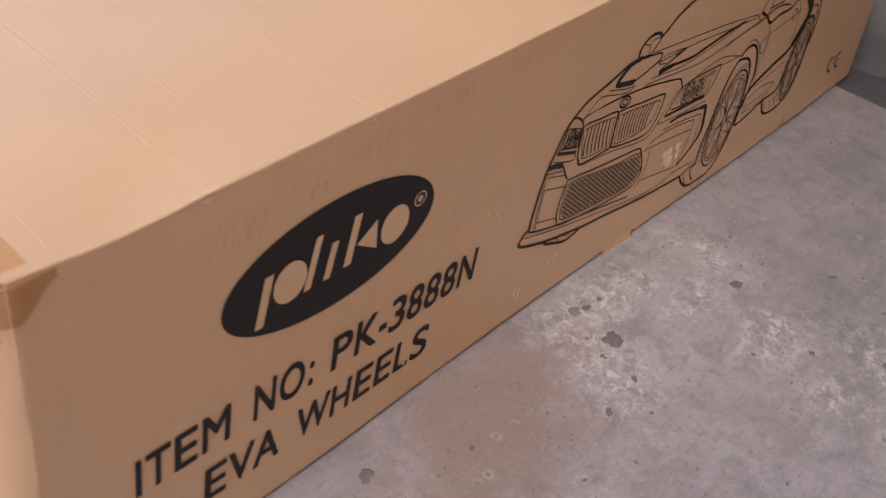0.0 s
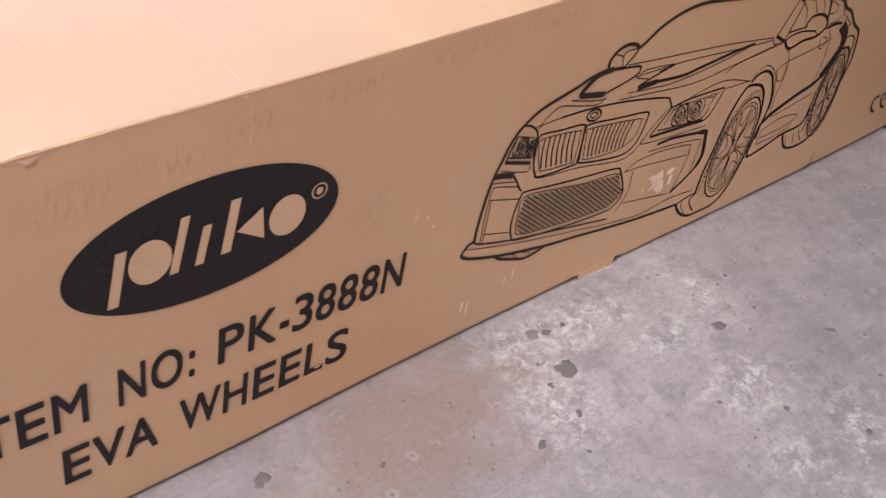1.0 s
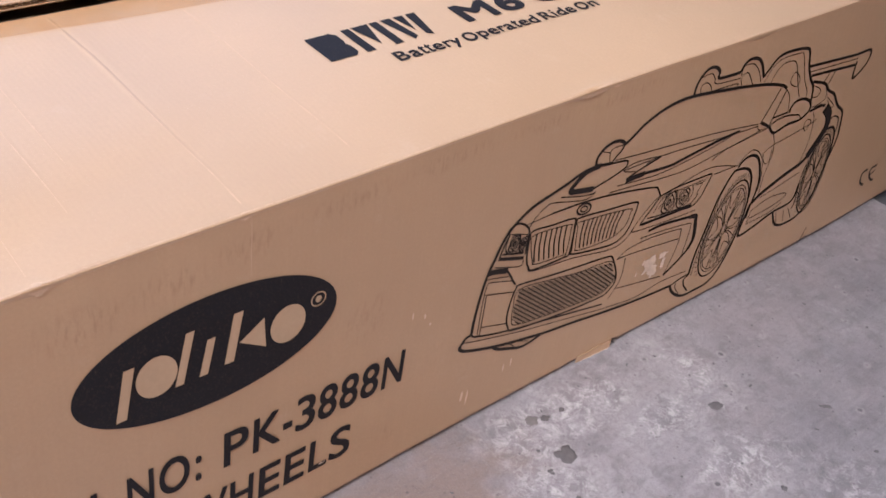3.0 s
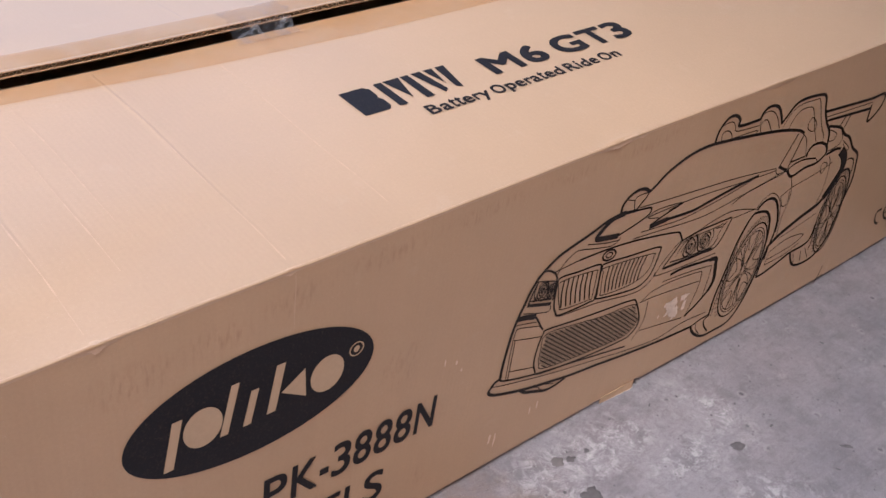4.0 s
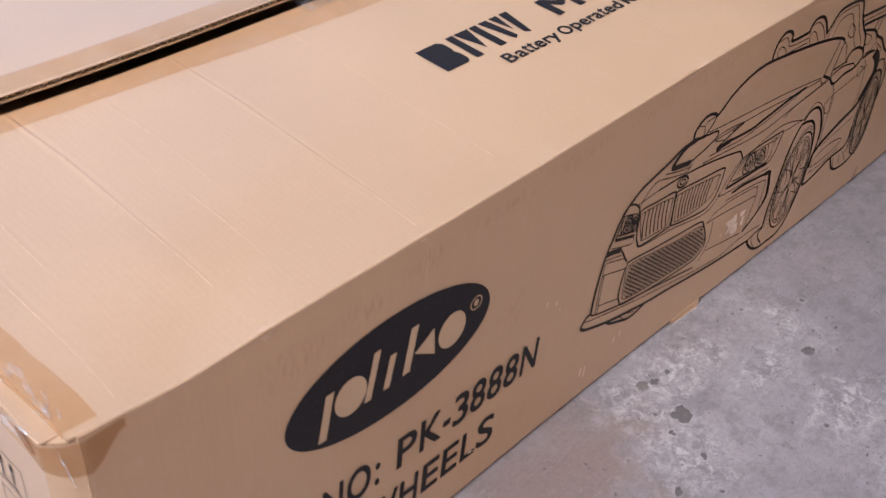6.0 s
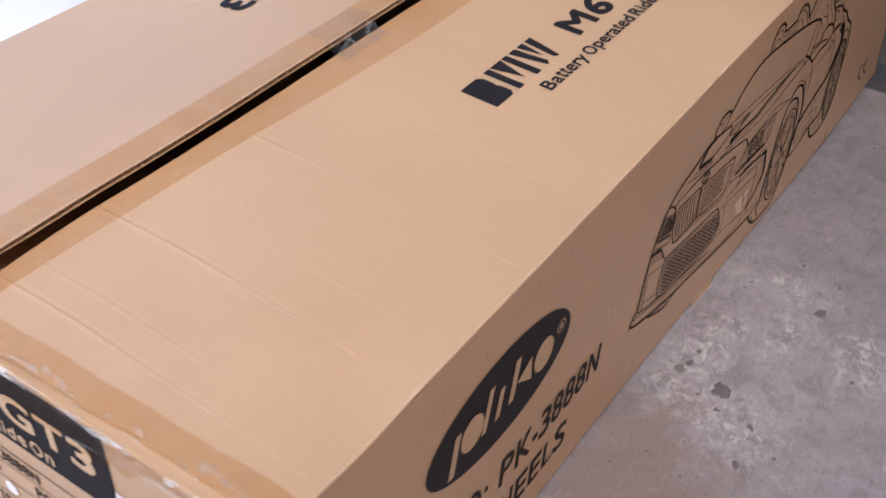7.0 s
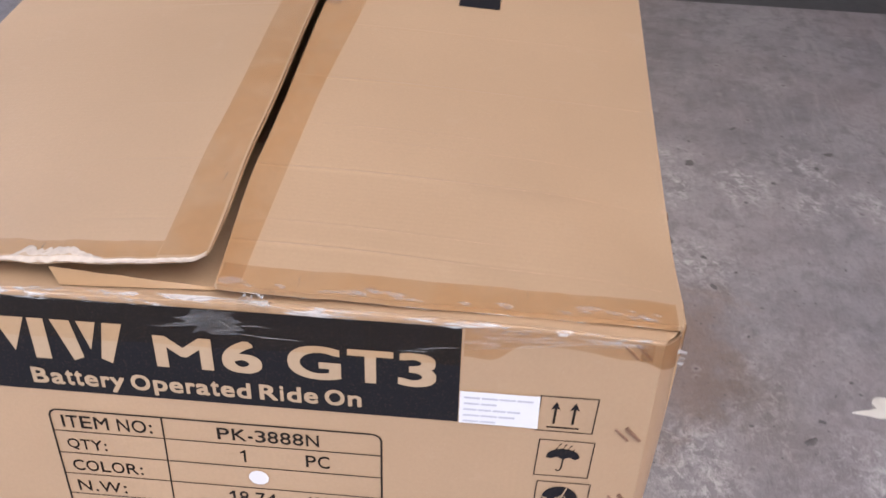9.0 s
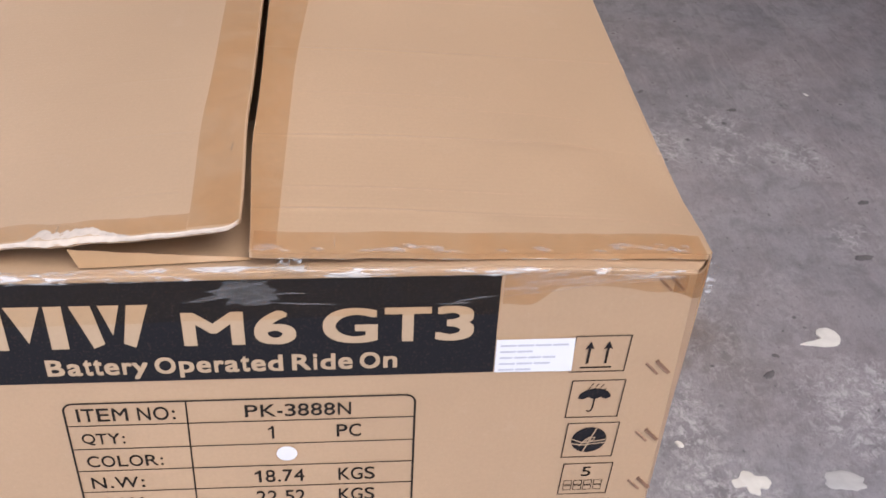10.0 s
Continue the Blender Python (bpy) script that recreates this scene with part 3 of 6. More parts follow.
def corner_post():
    """The crushed upright fold between end and side."""
    bm = bmesh.new()
    rows = []
    for z in spread(0, H + 0.006, 30):
        row = [corner_at(0, z) + Vector((0.0009, 0.004, 0))]
        row += [corner_at(q, z) + Vector((-0.0001, -0.0001, 0)) for q in (0, 0.04, 0.10, 0.25, 0.5, 0.75, 0.90, 0.96, 1.0)]
        row.append(Vector((0.030, side_y(0.030, z) + 0.0009, z)))
        rows.append([bm.verts.new(p) for p in row])
    for a, b in zip(rows, rows[1:]):
        for i in range(len(a) - 1):
            bm.faces.new((a[i], a[i + 1], b[i + 1], b[i]))
    bmesh.ops.recalc_face_normals(bm, faces=bm.faces[:])
    part("corner_fold", bm, BOARD_Y, box)


corner_post()


def corner_lid():
    """The folded-in corner of board that closes the top of the crushed corner."""
    us, vs = spread(0.0025, 0.040, 6), spread(0.0, 1.0, 6)
    def skin(x, k, down=0.0):
        y0 = 0.0145 - 0.0125 * smooth(0.0, 0.017, x) + 0.001
        return Vector((x, y0 + k * (0.05 - y0), H + 0.0052 + 0.0012 * k - down))
    part("corner_lid", bm_sheet(us, vs, skin, lambda x, k: skin(x, k, 0.003)), BOARD_Y, box)


corner_lid()


def lip_y(x):
    """Where the top flap folds over from the side; drawn in round the corner."""
    return side_y(x, H) + 0.006 * max(0.0, 1 - x / 0.024) ** 1.5 - 0.0004


def near_flap():
    us = cuts(60, CREASES)
    vs = [-1, -0.75, -0.5, -0.25, 0, 0.004, 0.010, 0.014, 0.018, 0.022, 0.028] + [i / 24 for i in range(1, 25)]
    def skin(u, v, down=0.0):
        if v <= 0:
            a = (1 + v) * math.pi / 2
            x = 0.012 + u * (L - 0.012)
            y = lip_y(x) + R - R * math.cos(a)
            z = rim(x) - R + hem(x) + (top_near(x, R) - rim(x) + R - hem(x)) * math.sin(a)
            for c, w, d in ((0.128, 0.004, 0.0010), (0.568, 0.010, 0.0014), (0.80, 0.02, 0.0012), (0.17, 0.003, -0.001)):
                z += d * math.exp(-((x - c) / w) ** 2) * (1 + v) * (1 if c != 0.568 else 0.8)
            return Vector((x, y + (R if down else 0), z - down * 0.8))
        x = near_start(v * 0.26) + u * (L - near_start(v * 0.26))
        y0 = lip_y(x) + R
        y = y0 + v * (near_edge(x) - y0)
        z = top_near(x, y)
        for c, w, d in ((0.128, 0.004, 0.0010), (0.568, 0.010, 0.0012)):
            z += d * math.exp(-((x - c) / w) ** 2) * math.exp(-(y - 0.008) / 0.006)
        return Vector((x, y, z - down))
    # the skin, then a body set back from the cut edge so that the flutes show
    return part("near_flap", bm_sheet(us, vs, skin, lambda u, v: skin(u, v, 0.0036 + (T - 0.0036) * smooth(0.0, 0.03, u))), BOARD_X, box, "kraft top flap with pressed creases")


NEAR = near_flap()


def far_flap():
    us = cuts(60, CREASES_FAR)
    vs = [i / 24 for i in range(25)]
    back = 0.006
    def thick(x):
        """The end of the flap is crushed thin."""
        return T * (0.42 + 0.58 * smooth(0.01, 0.09, x))
    def skin(u, v, down=0.0, inset=0.0):
        y = W - v * (W - far_edge(u * L) - inset)
        x = far_start(y) + u * (L - far_start(y))
        return Vector((x, y, top_far(x, y) - down * thick(x) / T))
    flap = part("far_flap", bm_sheet(us, vs, lambda u, v: skin(u, v), lambda u, v: skin(u, v) - Vector((0, 0, 0.0008))), BOARD_X, box, "lifted kraft top flap with an open cut edge")
    # core painted darker than the board for the shade between the flutes
    part("core", bm_sheet(us, vs, lambda u, v: skin(u, v, 0.0009, back), lambda u, v: skin(u, v, T - 0.0009, back)), FLUTE_SHADE, flap)
    part("liner", bm_sheet(us, vs, lambda u, v: skin(u, v, T - 0.0008), lambda u, v: skin(u, v, T)), BOARD_X, flap)
    # fluting in the cut edge
    bm = bmesh.new()
    n = 2000
    last = None
    for i in range(n + 1):
        x = far_start(far_edge(0)) + 0.0005 + (L - 0.01) * i / n
        y = far_edge(x)
        z = top_far(x, y) - thick(x) / 2 + (thick(x) / 2 - 0.0011) * math.sin(2 * math.pi * x / 0.0058)
        row = [bm.verts.new((x, y + d, z + e)) for d, e in ((0.0004, 0.0003), (0.008, 0.0003), (0.0004, -0.0003), (0.008, -0.0003))]
        if last:
            bm.faces.new((last[0], row[0], row[1], last[1]))
            bm.faces.new((last[2], row[2], row[3], last[3]))
            bm.faces.new((last[0], row[0], row[2], last[2]))
        last = row
    part("fluting", bm, BOARD_X, flap, "open corrugated cut edge")
    # the torn, pale end of the flap
    bm = bmesh.new()
    ys = spread(0.2662, W - 0.004, 260)
    def torn(y, k):
        x = far_start(y)
        frayed = smooth(0.318, 0.350, y) * (1 - smooth(0.372, 0.381, y))
        wide = 0.0012 + 0.0008 * noise.noise((y * 50, 1, 1)) + 0.0008 * noise.noise((y * 190, 1, 3)) + (0.0095 + 0.004 * noise.noise((y * 120, 2, 7)) + 0.003 * noise.noise((y * 420, 2, 3))) * frayed
        wide *= 1 - 0.6 * smooth(0.381, 0.40, y)
        ahead = x - 0.001 + wide * k
        return Vector((ahead, y, top_far(ahead, y) + 0.0016 - 0.0022 * (1 - k) ** 5 + (0.0002 + 0.00015 * frayed) * noise.noise((y * 240, k * 7, 5))))
    bm_sheet(ys, spread(0, 1, 9), torn, lambda y, k: torn(y, k) - Vector((-0.0006, 0, 0.0006)), bm)
    part("torn_edge", bm, TORN, flap, "pale torn paper edge")
    return flap


FAR = far_flap()


def inner_flap(x0, x1, name, label):
    """The short flap folded in from an end, under the long ones."""
    def skin(k, y):
        x = x0 + (x1 - x0) * k
        lift = 0.004 * math.sin(math.pi * k) + 0.004 * math.sin(math.pi * y / W)
        return Vector((x, y, (end_top(y) if x0 < 0.5 else H - 0.002) + (0.002 - 0.060 * k ** 1.15) + lift * 0.3 - 0.001))
    bm = bm_sheet(spread(0, 1, 16), spread(0.012, W - 0.012, 20), skin, lambda k, y: skin(k, y) - Vector((0, 0, T)))
    return part(name, bm, BOARD_Y, box, label)


inner_flap(0.003, 0.262, "inner_flap", "short kraft flap folded under the long ones")
inner_flap(L - 0.003, L - 0.262, "inner_flap", "short kraft flap folded under the long ones")

# ---- printing on the long side ----
def oval(cx, cz, a, b, n=64):
    return [(cx + a * math.cos(t), cz + b * math.sin(t)) for t in (2 * math.pi * i / n for i in range(n))]


def tilted(x, z, lift=0.0006):
    """The print runs a little downhill along the side."""
    return on_side(x, z - 0.026 * (x - 0.234), lift)


def side_words(body, x0, z0, x1, z1, bold=0.013):
    return part("lettering", lettering(body, x0, z0, x1, z1, tilted, bold), INK, SIDE, shade=False)


def side_patch(name, pts, material=INK, lift=0.0006, label="", parent=None):
    bm = bmesh.new()
    patch(bm, pts, lambda x, z: tilted(x, z, lift))
    bmesh.ops.recalc_face_normals(bm, faces=bm.faces[:])
    return part(name, bm, material, parent or SIDE, label, shade=False)


side_patch("oval_badge", oval(0.2343, 0.2262, 0.0948, 0.0462), label="black printed oval badge")
side_words("ITEM", 0.077, 0.1085, 0.150, 0.1445)
side_words("NO:", 0.170, 0.1085, 0.224, 0.1445)
side_words("PK-3888N", 0.2415, 0.1085, 0.403, 0.1445)
side_words("EVA", 0.131, 0.0525, 0.197, 0.0885)
side_words("WHEELS", 0.213, 0.0525, 0.357, 0.0885)


def slab(x0, x1, z0, z1, lean):
    """A leaning bar: foot and head widths alike."""
    d = lean * (z1 - z0)
    return [(x0, z0), (x1, z0), (x1 + d, z1), (x0 + d, z1)]


# plain pale shapes on the badge
for pts in (slab(0.1655, 0.1725, 0.199, 0.2395, 0.17), oval(0.1935, 0.2245, 0.0140, 0.0165, 28), slab(0.2055, 0.2115, 0.209, 0.250, 0.2),
            slab(0.2225, 0.2285, 0.209, 0.238, 0.2), slab(0.2405, 0.2475, 0.2105, 0.2505, 0.17),
            [(0.2515, 0.2245), (0.2700, 0.2375), (0.2720, 0.2115)],
            oval(0.2890, 0.2235, 0.0140, 0.0160, 28)):
    side_patch("badge_shape", pts, KNOCK, 0.0012)


def side_ring(cx, cz, r, width):
    bm = bmesh.new()
    ribbon(bm, [Vector(p) for p in oval(cx, cz, r, r, 24)], width, lambda x, z: tilted(x, z, 0.0012), True)
    return part("badge_ring", bm, KNOCK, SIDE, shade=False)


side_ring(0.3130, 0.2345, 0.0058, 0.0011)
side_patch("badge_shape", oval(0.3130, 0.2345, 0.0026, 0.0030, 12), KNOCK, 0.0012)


# ---- printing on the near end; u runs to the viewer's right ----
def end_lay(u, z, lift=0.0006):
    return on_end(-u, z + 0.017 * (u + 0.125), lift)


def end_part(name, bm, material, label=""):
    bmesh.ops.recalc_face_normals(bm, faces=bm.faces[:])
    return part(name, bm, material, END, label, shade=False)


def end_patch(name, pts, material=INK, lift=0.0006, label=""):
    bm = bmesh.new()
    patch(bm, pts, lambda u, z: end_lay(u, z, lift))
    return end_part(name, bm, material, label)


def end_words(body, y0, z0, y1, z1, material=LINE, bold=0.0, lift=0.0006):
    return end_part("lettering", lettering(body, -y0, z0, -y1, z1, lambda u, z, up: end_lay(u, z, lift - 0.0006 + up), bold, gap=165 if len(body) > 12 else 278), material)


def end_line(name, pts, width, closed=False, material=LINE, lift=0.0006):
    bm = bmesh.new()
    ribbon(bm, [Vector(p) for p in pts], width, lambda u, z: end_lay(u, z, lift), closed)
    return end_part(name, bm, material)


bm = bmesh.new()
bm_grid(bm, spread(-0.462, -0.1235, 30), spread(0, 1, 6), lambda u, k: end_lay(u, 0.2533 + k * 0.0733))
end_part("banner", bm, INK, "black printed banner across the end")
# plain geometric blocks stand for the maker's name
def name_blocks(x0, x1, low, high):
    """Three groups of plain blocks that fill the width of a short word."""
    w, h = x1 - x0, high - low
    at = lambda u, v: (x0 + u * w, low + v * h)
    yield [at(0, 0), at(0.22, 0), at(0.255, 0.12), at(0.255, 0.40), at(0.235, 0.5), at(0.25, 0.6), at(0.25, 0.88), at(0.21, 1), at(0, 1)]
    yield [at(0.31, 0), at(0.385, 0), at(0.385, 1), at(0.31, 1)]
    yield [at(0.40, 1), at(0.55, 1), at(0.475, 0.15)]
    yield [at(0.565, 0), at(0.64, 0), at(0.64, 1), at(0.565, 1)]
    yield [at(0.67, 1), at(0.76, 1), at(0.795, 0.1), at(0.745, 0)]
    yield [at(0.79, 1), at(0.88, 1), at(0.835, 0.3)]
    yield [at(0.91, 1), at(1.0, 1), at(0.925, 0), at(0.875, 0.1)]


for pts in name_blocks(-0.447, -0.318, 0.2800, 0.3110):
    end_patch("banner_block", pts, KNOCK, 0.0012)
end_words("M6", 0.3010, 0.2800, 0.2380, 0.3050, KNOCK, 0.026, 0.0012)
end_words("GT3", 0.2230, 0.2795, 0.1370, 0.3055, KNOCK, 0.026, 0.0012)
end_words("Battery Operated Ride On", 0.3800, 0.2560, 0.1805, 0.2722, KNOCK, 0.026, 0.0012)

ROWS_Z = [0.2365, 0.2180, 0.1980, 0.1785, 0.1590, 0.1395, 0.1190]
y0, y1, ym = 0.3765, 0.1690, 0.3050
frame_pts = []
for cx, cz, a0 in ((-y0 + 0.006, ROWS_Z[0] - 0.006, 90), (-y0 + 0.006, ROWS_Z[-1] + 0.006, 180), (-y1 - 0.006, ROWS_Z[-1] + 0.006, 270), (-y1 - 0.006, ROWS_Z[0] - 0.006, 0)):
    frame_pts += [(cx + 0.006 * math.cos(radians(a0 + 18 * i)), cz + 0.006 * math.sin(radians(a0 + 18 * i))) for i in range(6)]
end_line("table_frame", frame_pts, 0.0013, True)
for z in ROWS_Z[1:-1]:
    end_line("table_rule", [(-y0, z), (-0.28, z), (-y1, z)], 0.0008)
end_line("table_rule", [(-ym, ROWS_Z[0]), (-ym - 0.001, 0.18), (-ym - 0.002, ROWS_Z[-1])], 0.0010)
for i, (words, right) in enumerate((("ITEM NO:", 0.3120), ("QTY:", 0.3440), ("COLOR:", 0.3235), ("N.W:", 0.3370), ("G.W:", 0.3360), ("MEAS:", 0.3300))):
    z = ROWS_Z[i + 1]
    end_words(words, 0.3695, z + 0.0035, right, z + (0.0135 if i else 0.0145), bold=0.008)
end_words("PK-3888N", 0.2710, 0.2215, 0.2075, 0.2320, bold=0.008)
end_words("1", 0.2580, 0.2025, 0.2545, 0.2135)
end_words("PC", 0.2165, 0.2025, 0.2015, 0.2135, bold=0.008)
end_words("18.74", 0.2685, 0.1630, 0.2375, 0.1745, bold=0.008)
end_words("KGS", 0.2160, 0.1630, 0.1930, 0.1745, bold=0.008)
end_words("22.52", 0.2685, 0.1435, 0.2375, 0.1550, bold=0.008)
end_words("KGS", 0.2160, 0.1435, 0.1930, 0.1550, bold=0.008)
end_patch("sticker", oval(-0.2475, 0.1895, 0.0064, 0.0064, 32), STICKER, 0.0012, "round white sticker")

end_patch("paper_label", [(-0.1228, 0.2535), (-0.0765, 0.2530), (-0.0768, 0.2790), (-0.1230, 0.2790)], PAPER, 0.0012, "white paper label with faded print")
for i, wide in enumerate((0.041, 0.020, 0.034, 0.031, 0.020)):
    z = 0.2745 - i * 0.0047
    n = max(2, int(wide / 0.0085))
    for j in range(n):
        a = -0.1205 + j * wide / n
        end_patch("print_bar", [(a, z - 0.0007), (a + wide / n - 0.0009, z - 0.0007), (a + wide / n - 0.0009, z + 0.0007), (a, z + 0.0007)], FAINT, 0.0016)


def square(y0, z0, y1, z1):
    end_line("symbol_frame", [(-y0, z0), (-y1, z0), (-y1 + 0.0012, z1), (-y0 + 0.0012, z1)], 0.0010, True)


square(0.0775, 0.2515, 0.0445, 0.2795)
square(0.0755, 0.2130, 0.0430, 0.2440)
square(0.0740, 0.1770, 0.0415, 0.2075)
square(0.0725, 0.1415, 0.0405, 0.1705)
square(0.0710, 0.1060, 0.0390, 0.1350)
# this way up
for u in (-0.0675, -0.0565):
    end_line("symbol", [(u - 0.0001, 0.2578), (u + 0.0004, 0.2705)], 0.0015)
    end_patch("symbol", [(u - 0.0025, 0.2690), (u + 0.0005, 0.2703), (u + 0.0032, 0.2690), (u + 0.0005, 0.2755)])
end_line("symbol", [(-0.0715, 0.2548), (-0.0525, 0.2548)], 0.0012)
# keep dry
end_patch("symbol", [(-0.0695, 0.2290)] + [(-0.0593 + 0.0100 * math.cos(radians(a)), 0.2300 + 0.0072 * math.sin(radians(a))) for a in range(180, -1, -15)] + [(-0.0520, 0.2282), (-0.0555, 0.2300), (-0.0593, 0.2280), (-0.0630, 0.2300), (-0.0665, 0.2282)])
end_line("symbol", [(-0.0590, 0.2295), (-0.0596, 0.2205), (-0.0602, 0.2185), (-0.0615, 0.2178), (-0.0628, 0.2188)], 0.0010)
for i in range(7):
    u, z = -0.0640 + 0.0032 * (i % 4) + 0.0015 * (i // 4), 0.2365 + 0.0030 * (i // 4) - 0.0005 * (i % 4)
    end_line("symbol", [(u, z), (u + 0.0014, z + 0.0020)], 0.0007)
# do not cut
end_patch("symbol", oval(-0.0580, 0.1925, 0.0112, 0.0112, 32))
for pts in ([(-0.0700, 0.1945), (-0.0620, 0.1905), (-0.0475, 0.1930)], [(-0.0640, 0.1880), (-0.0600, 0.1940), (-0.0560, 0.1920), (-0.0545, 0.1950), (-0.0580, 0.1955), (-0.0610, 0.1900)], [(-0.0610, 0.1820), (-0.0545, 0.2030)], [(-0.0690, 0.1900), (-0.0620, 0.1885), (-0.0470, 0.1905)]):
    end_line("symbol", pts, 0.0009, material=KNOCK, lift=0.0012)
# stacking limit
end_words("5", 0.0590, 0.1585, 0.0530, 0.1675, bold=0.008)
for i in range(4):
    u = -0.0695 + i * 0.0066
    for z in (0.1455, 0.1505):
        end_line("symbol", [(u, z), (u + 0.0052, z), (u + 0.0052, z + 0.0040), (u, z + 0.0040)], 0.0007, True)

# ---- printing on the top flaps ----
def top_lay(x, y, lift=0.0006):
    return Vector((x, y, top_near(x, y) + lift))


def far_lay(x, y, lift=0.0006):
    x, y = 1.126 - x, W + 0.006 - y
    return Vector((x, y, top_far(x, y) + lift))


def top_block(pts, lay, owner):
    bm = bmesh.new()
    patch(bm, pts, lay)
    bmesh.ops.recalc_face_normals(bm, faces=bm.faces[:])
    part("title_block", bm, INK, owner, shade=False)


for lay, owner in ((top_lay, NEAR), (far_lay, FAR)):
    for pts in name_blocks(0.409, 0.518, 0.1245, 0.1600):
        top_block(pts, lay, owner)
    part("lettering", lettering("M6", 0.5500, 0.1270, 0.6200, 0.1560, lay, 0.028), INK, owner, shade=False)
    part("lettering", lettering("GT3", 0.6340, 0.1265, 0.7330, 0.1560, lay, 0.028), INK, owner, shade=False)
    part("lettering", lettering("Battery Operated Ride On", 0.4570, 0.0985, 0.6850, 0.1150, lay, 0.018, 165), INK, owner, shade=False)


# ---- wear on the long side ----
def scrape(x, z, w, h, seed, n=30):
    """A pale ragged patch where the liner was scraped off."""
    bm = bmesh.new()
    pts = []
    for i in range(n):
        t = 2 * math.pi * i / n
        c, d = math.cos(t), math.sin(t)
        r = 0.72 + 0.5 * noise.noise((c * 2, d * 2, seed)) + 0.42 * noise.noise((c * 6, d * 6, seed + 3))
        pts.append((x + w * c * max(0.2, r), z + h * d * max(0.2, r)))
    patch(bm, pts, lambda a, b: on_side(a, b, 0.0011))
    bmesh.ops.recalc_face_normals(bm, faces=bm.faces[:])
    part("scrape", bm, BARE, SIDE, "pale scraped patch of board", shade=False)


for x, z, w, h, seed in ((0.716, 0.092, 0.011, 0.013, 1), (0.724, 0.082, 0.008, 0.010, 12), (0.735, 0.097, 0.008, 0.005, 2), (0.738, 0.086, 0.004, 0.008, 13), (0.706, 0.099, 0.004, 0.004, 3), (0.697, 0.088, 0.0014, 0.003, 14), (0.480, 0.043, 0.0018, 0.009, 4), (0.487, 0.038, 0.0014, 0.011, 5),
                         (0.528, 0.052, 0.0012, 0.006, 6), (0.537, 0.055, 0.0012, 0.006, 7), (0.405, 0.172, 0.0010, 0.004, 8), (0.418, 0.166, 0.0012, 0.003, 9), (0.425, 0.155, 0.0012, 0.002, 10), (0.33, 0.055, 0.004, 0.0012, 11)):
    scrape(x, z, w, h, seed)


def fold_nick(x, wide, deep, seed):
    """A small torn place on the long fold, pale where the liner is frayed."""
    for lay, name, reach in ((lambda a, b: Vector((a, lip_y(a) + 0.0006 + b, top_near(a, 0.001 + b) + 0.0007)), "top", deep), (lambda a, b: on_side(a, rim(a) + hem(a) - 0.0016 - b, 0.0013), "side", deep * 1.3)):
        pts = [(x - wide, 0.0)]
        pts += [(x - wide + 2 * wide * k / 12, reach * math.sin(math.pi * k / 12) * (0.55 + 0.8 * abs(noise.noise((k * 0.9, seed, 2))))) for k in range(1, 12)]
        pts.append((x + wide, 0.0))
        bm = bmesh.new()
        patch(bm, pts, lay)
        bmesh.ops.recalc_face_normals(bm, faces=bm.faces[:])
        part("frayed_nick", bm, WORN, NEAR, "pale frayed nick in the fold", shade=False)


fold_nick(0.131, 0.0060, 0.0030, 1.0)
fold_nick(0.566, 0.0150, 0.0030, 6.0)
fold_nick(0.595, 0.0060, 0.0022, 9.0)
fold_nick(0.255, 0.0040, 0.0016, 14.0)


def crease_lines():
    """The liner is rubbed pale along the pressed creases of the flap."""
    for cx, h, y0, y1 in CREASES:
        if cx > 0.5:
            continue
        bm = bmesh.new()
        y, n = max(y0, 0.012), 0
        while y < min(y1, 0.258):
            step = 0.012 + 0.02 * abs(noise.noise((y * 40, cx * 50, 2)))
            pts = [Vector((cx + 0.003 * math.sin(9 * q) + 0.0008 * math.sin(41 * q), q)) for q in spread(y, min(y + step, 0.258), 5)]
            ribbon(bm, pts, 0.0008 * (1.2 + noise.noise((y * 30, cx * 90, 5))), lambda a, b: top_lay(a, b, 0.0003), taper=True)
            y += step * (0.86 + 0.3 * max(0.0, noise.noise((y * 25, cx * 70, 8))))
        bmesh.ops.recalc_face_normals(bm, faces=bm.faces[:])
        part("crease", bm, WORN, NEAR, "pale worn crease across the flap", shade=False)


crease_lines()


def side_creases():
    """A faint crease that runs on from the flap down the printed side."""
    for x, low in ((0.258, 0.275),):
        bm = bmesh.new()
        ribbon(bm, [Vector((x + 0.002 + 0.0002 * math.sin(z * 190), z)) for z in spread(low, 0.3195, 14)], 0.0006, lambda a, b: on_side(a, b, 0.0004), taper=True)
        bmesh.ops.recalc_face_normals(bm, faces=bm.faces[:])
        part("crease", bm, WORN, SIDE, "faint pale crease down the side", shade=False)


side_creases()


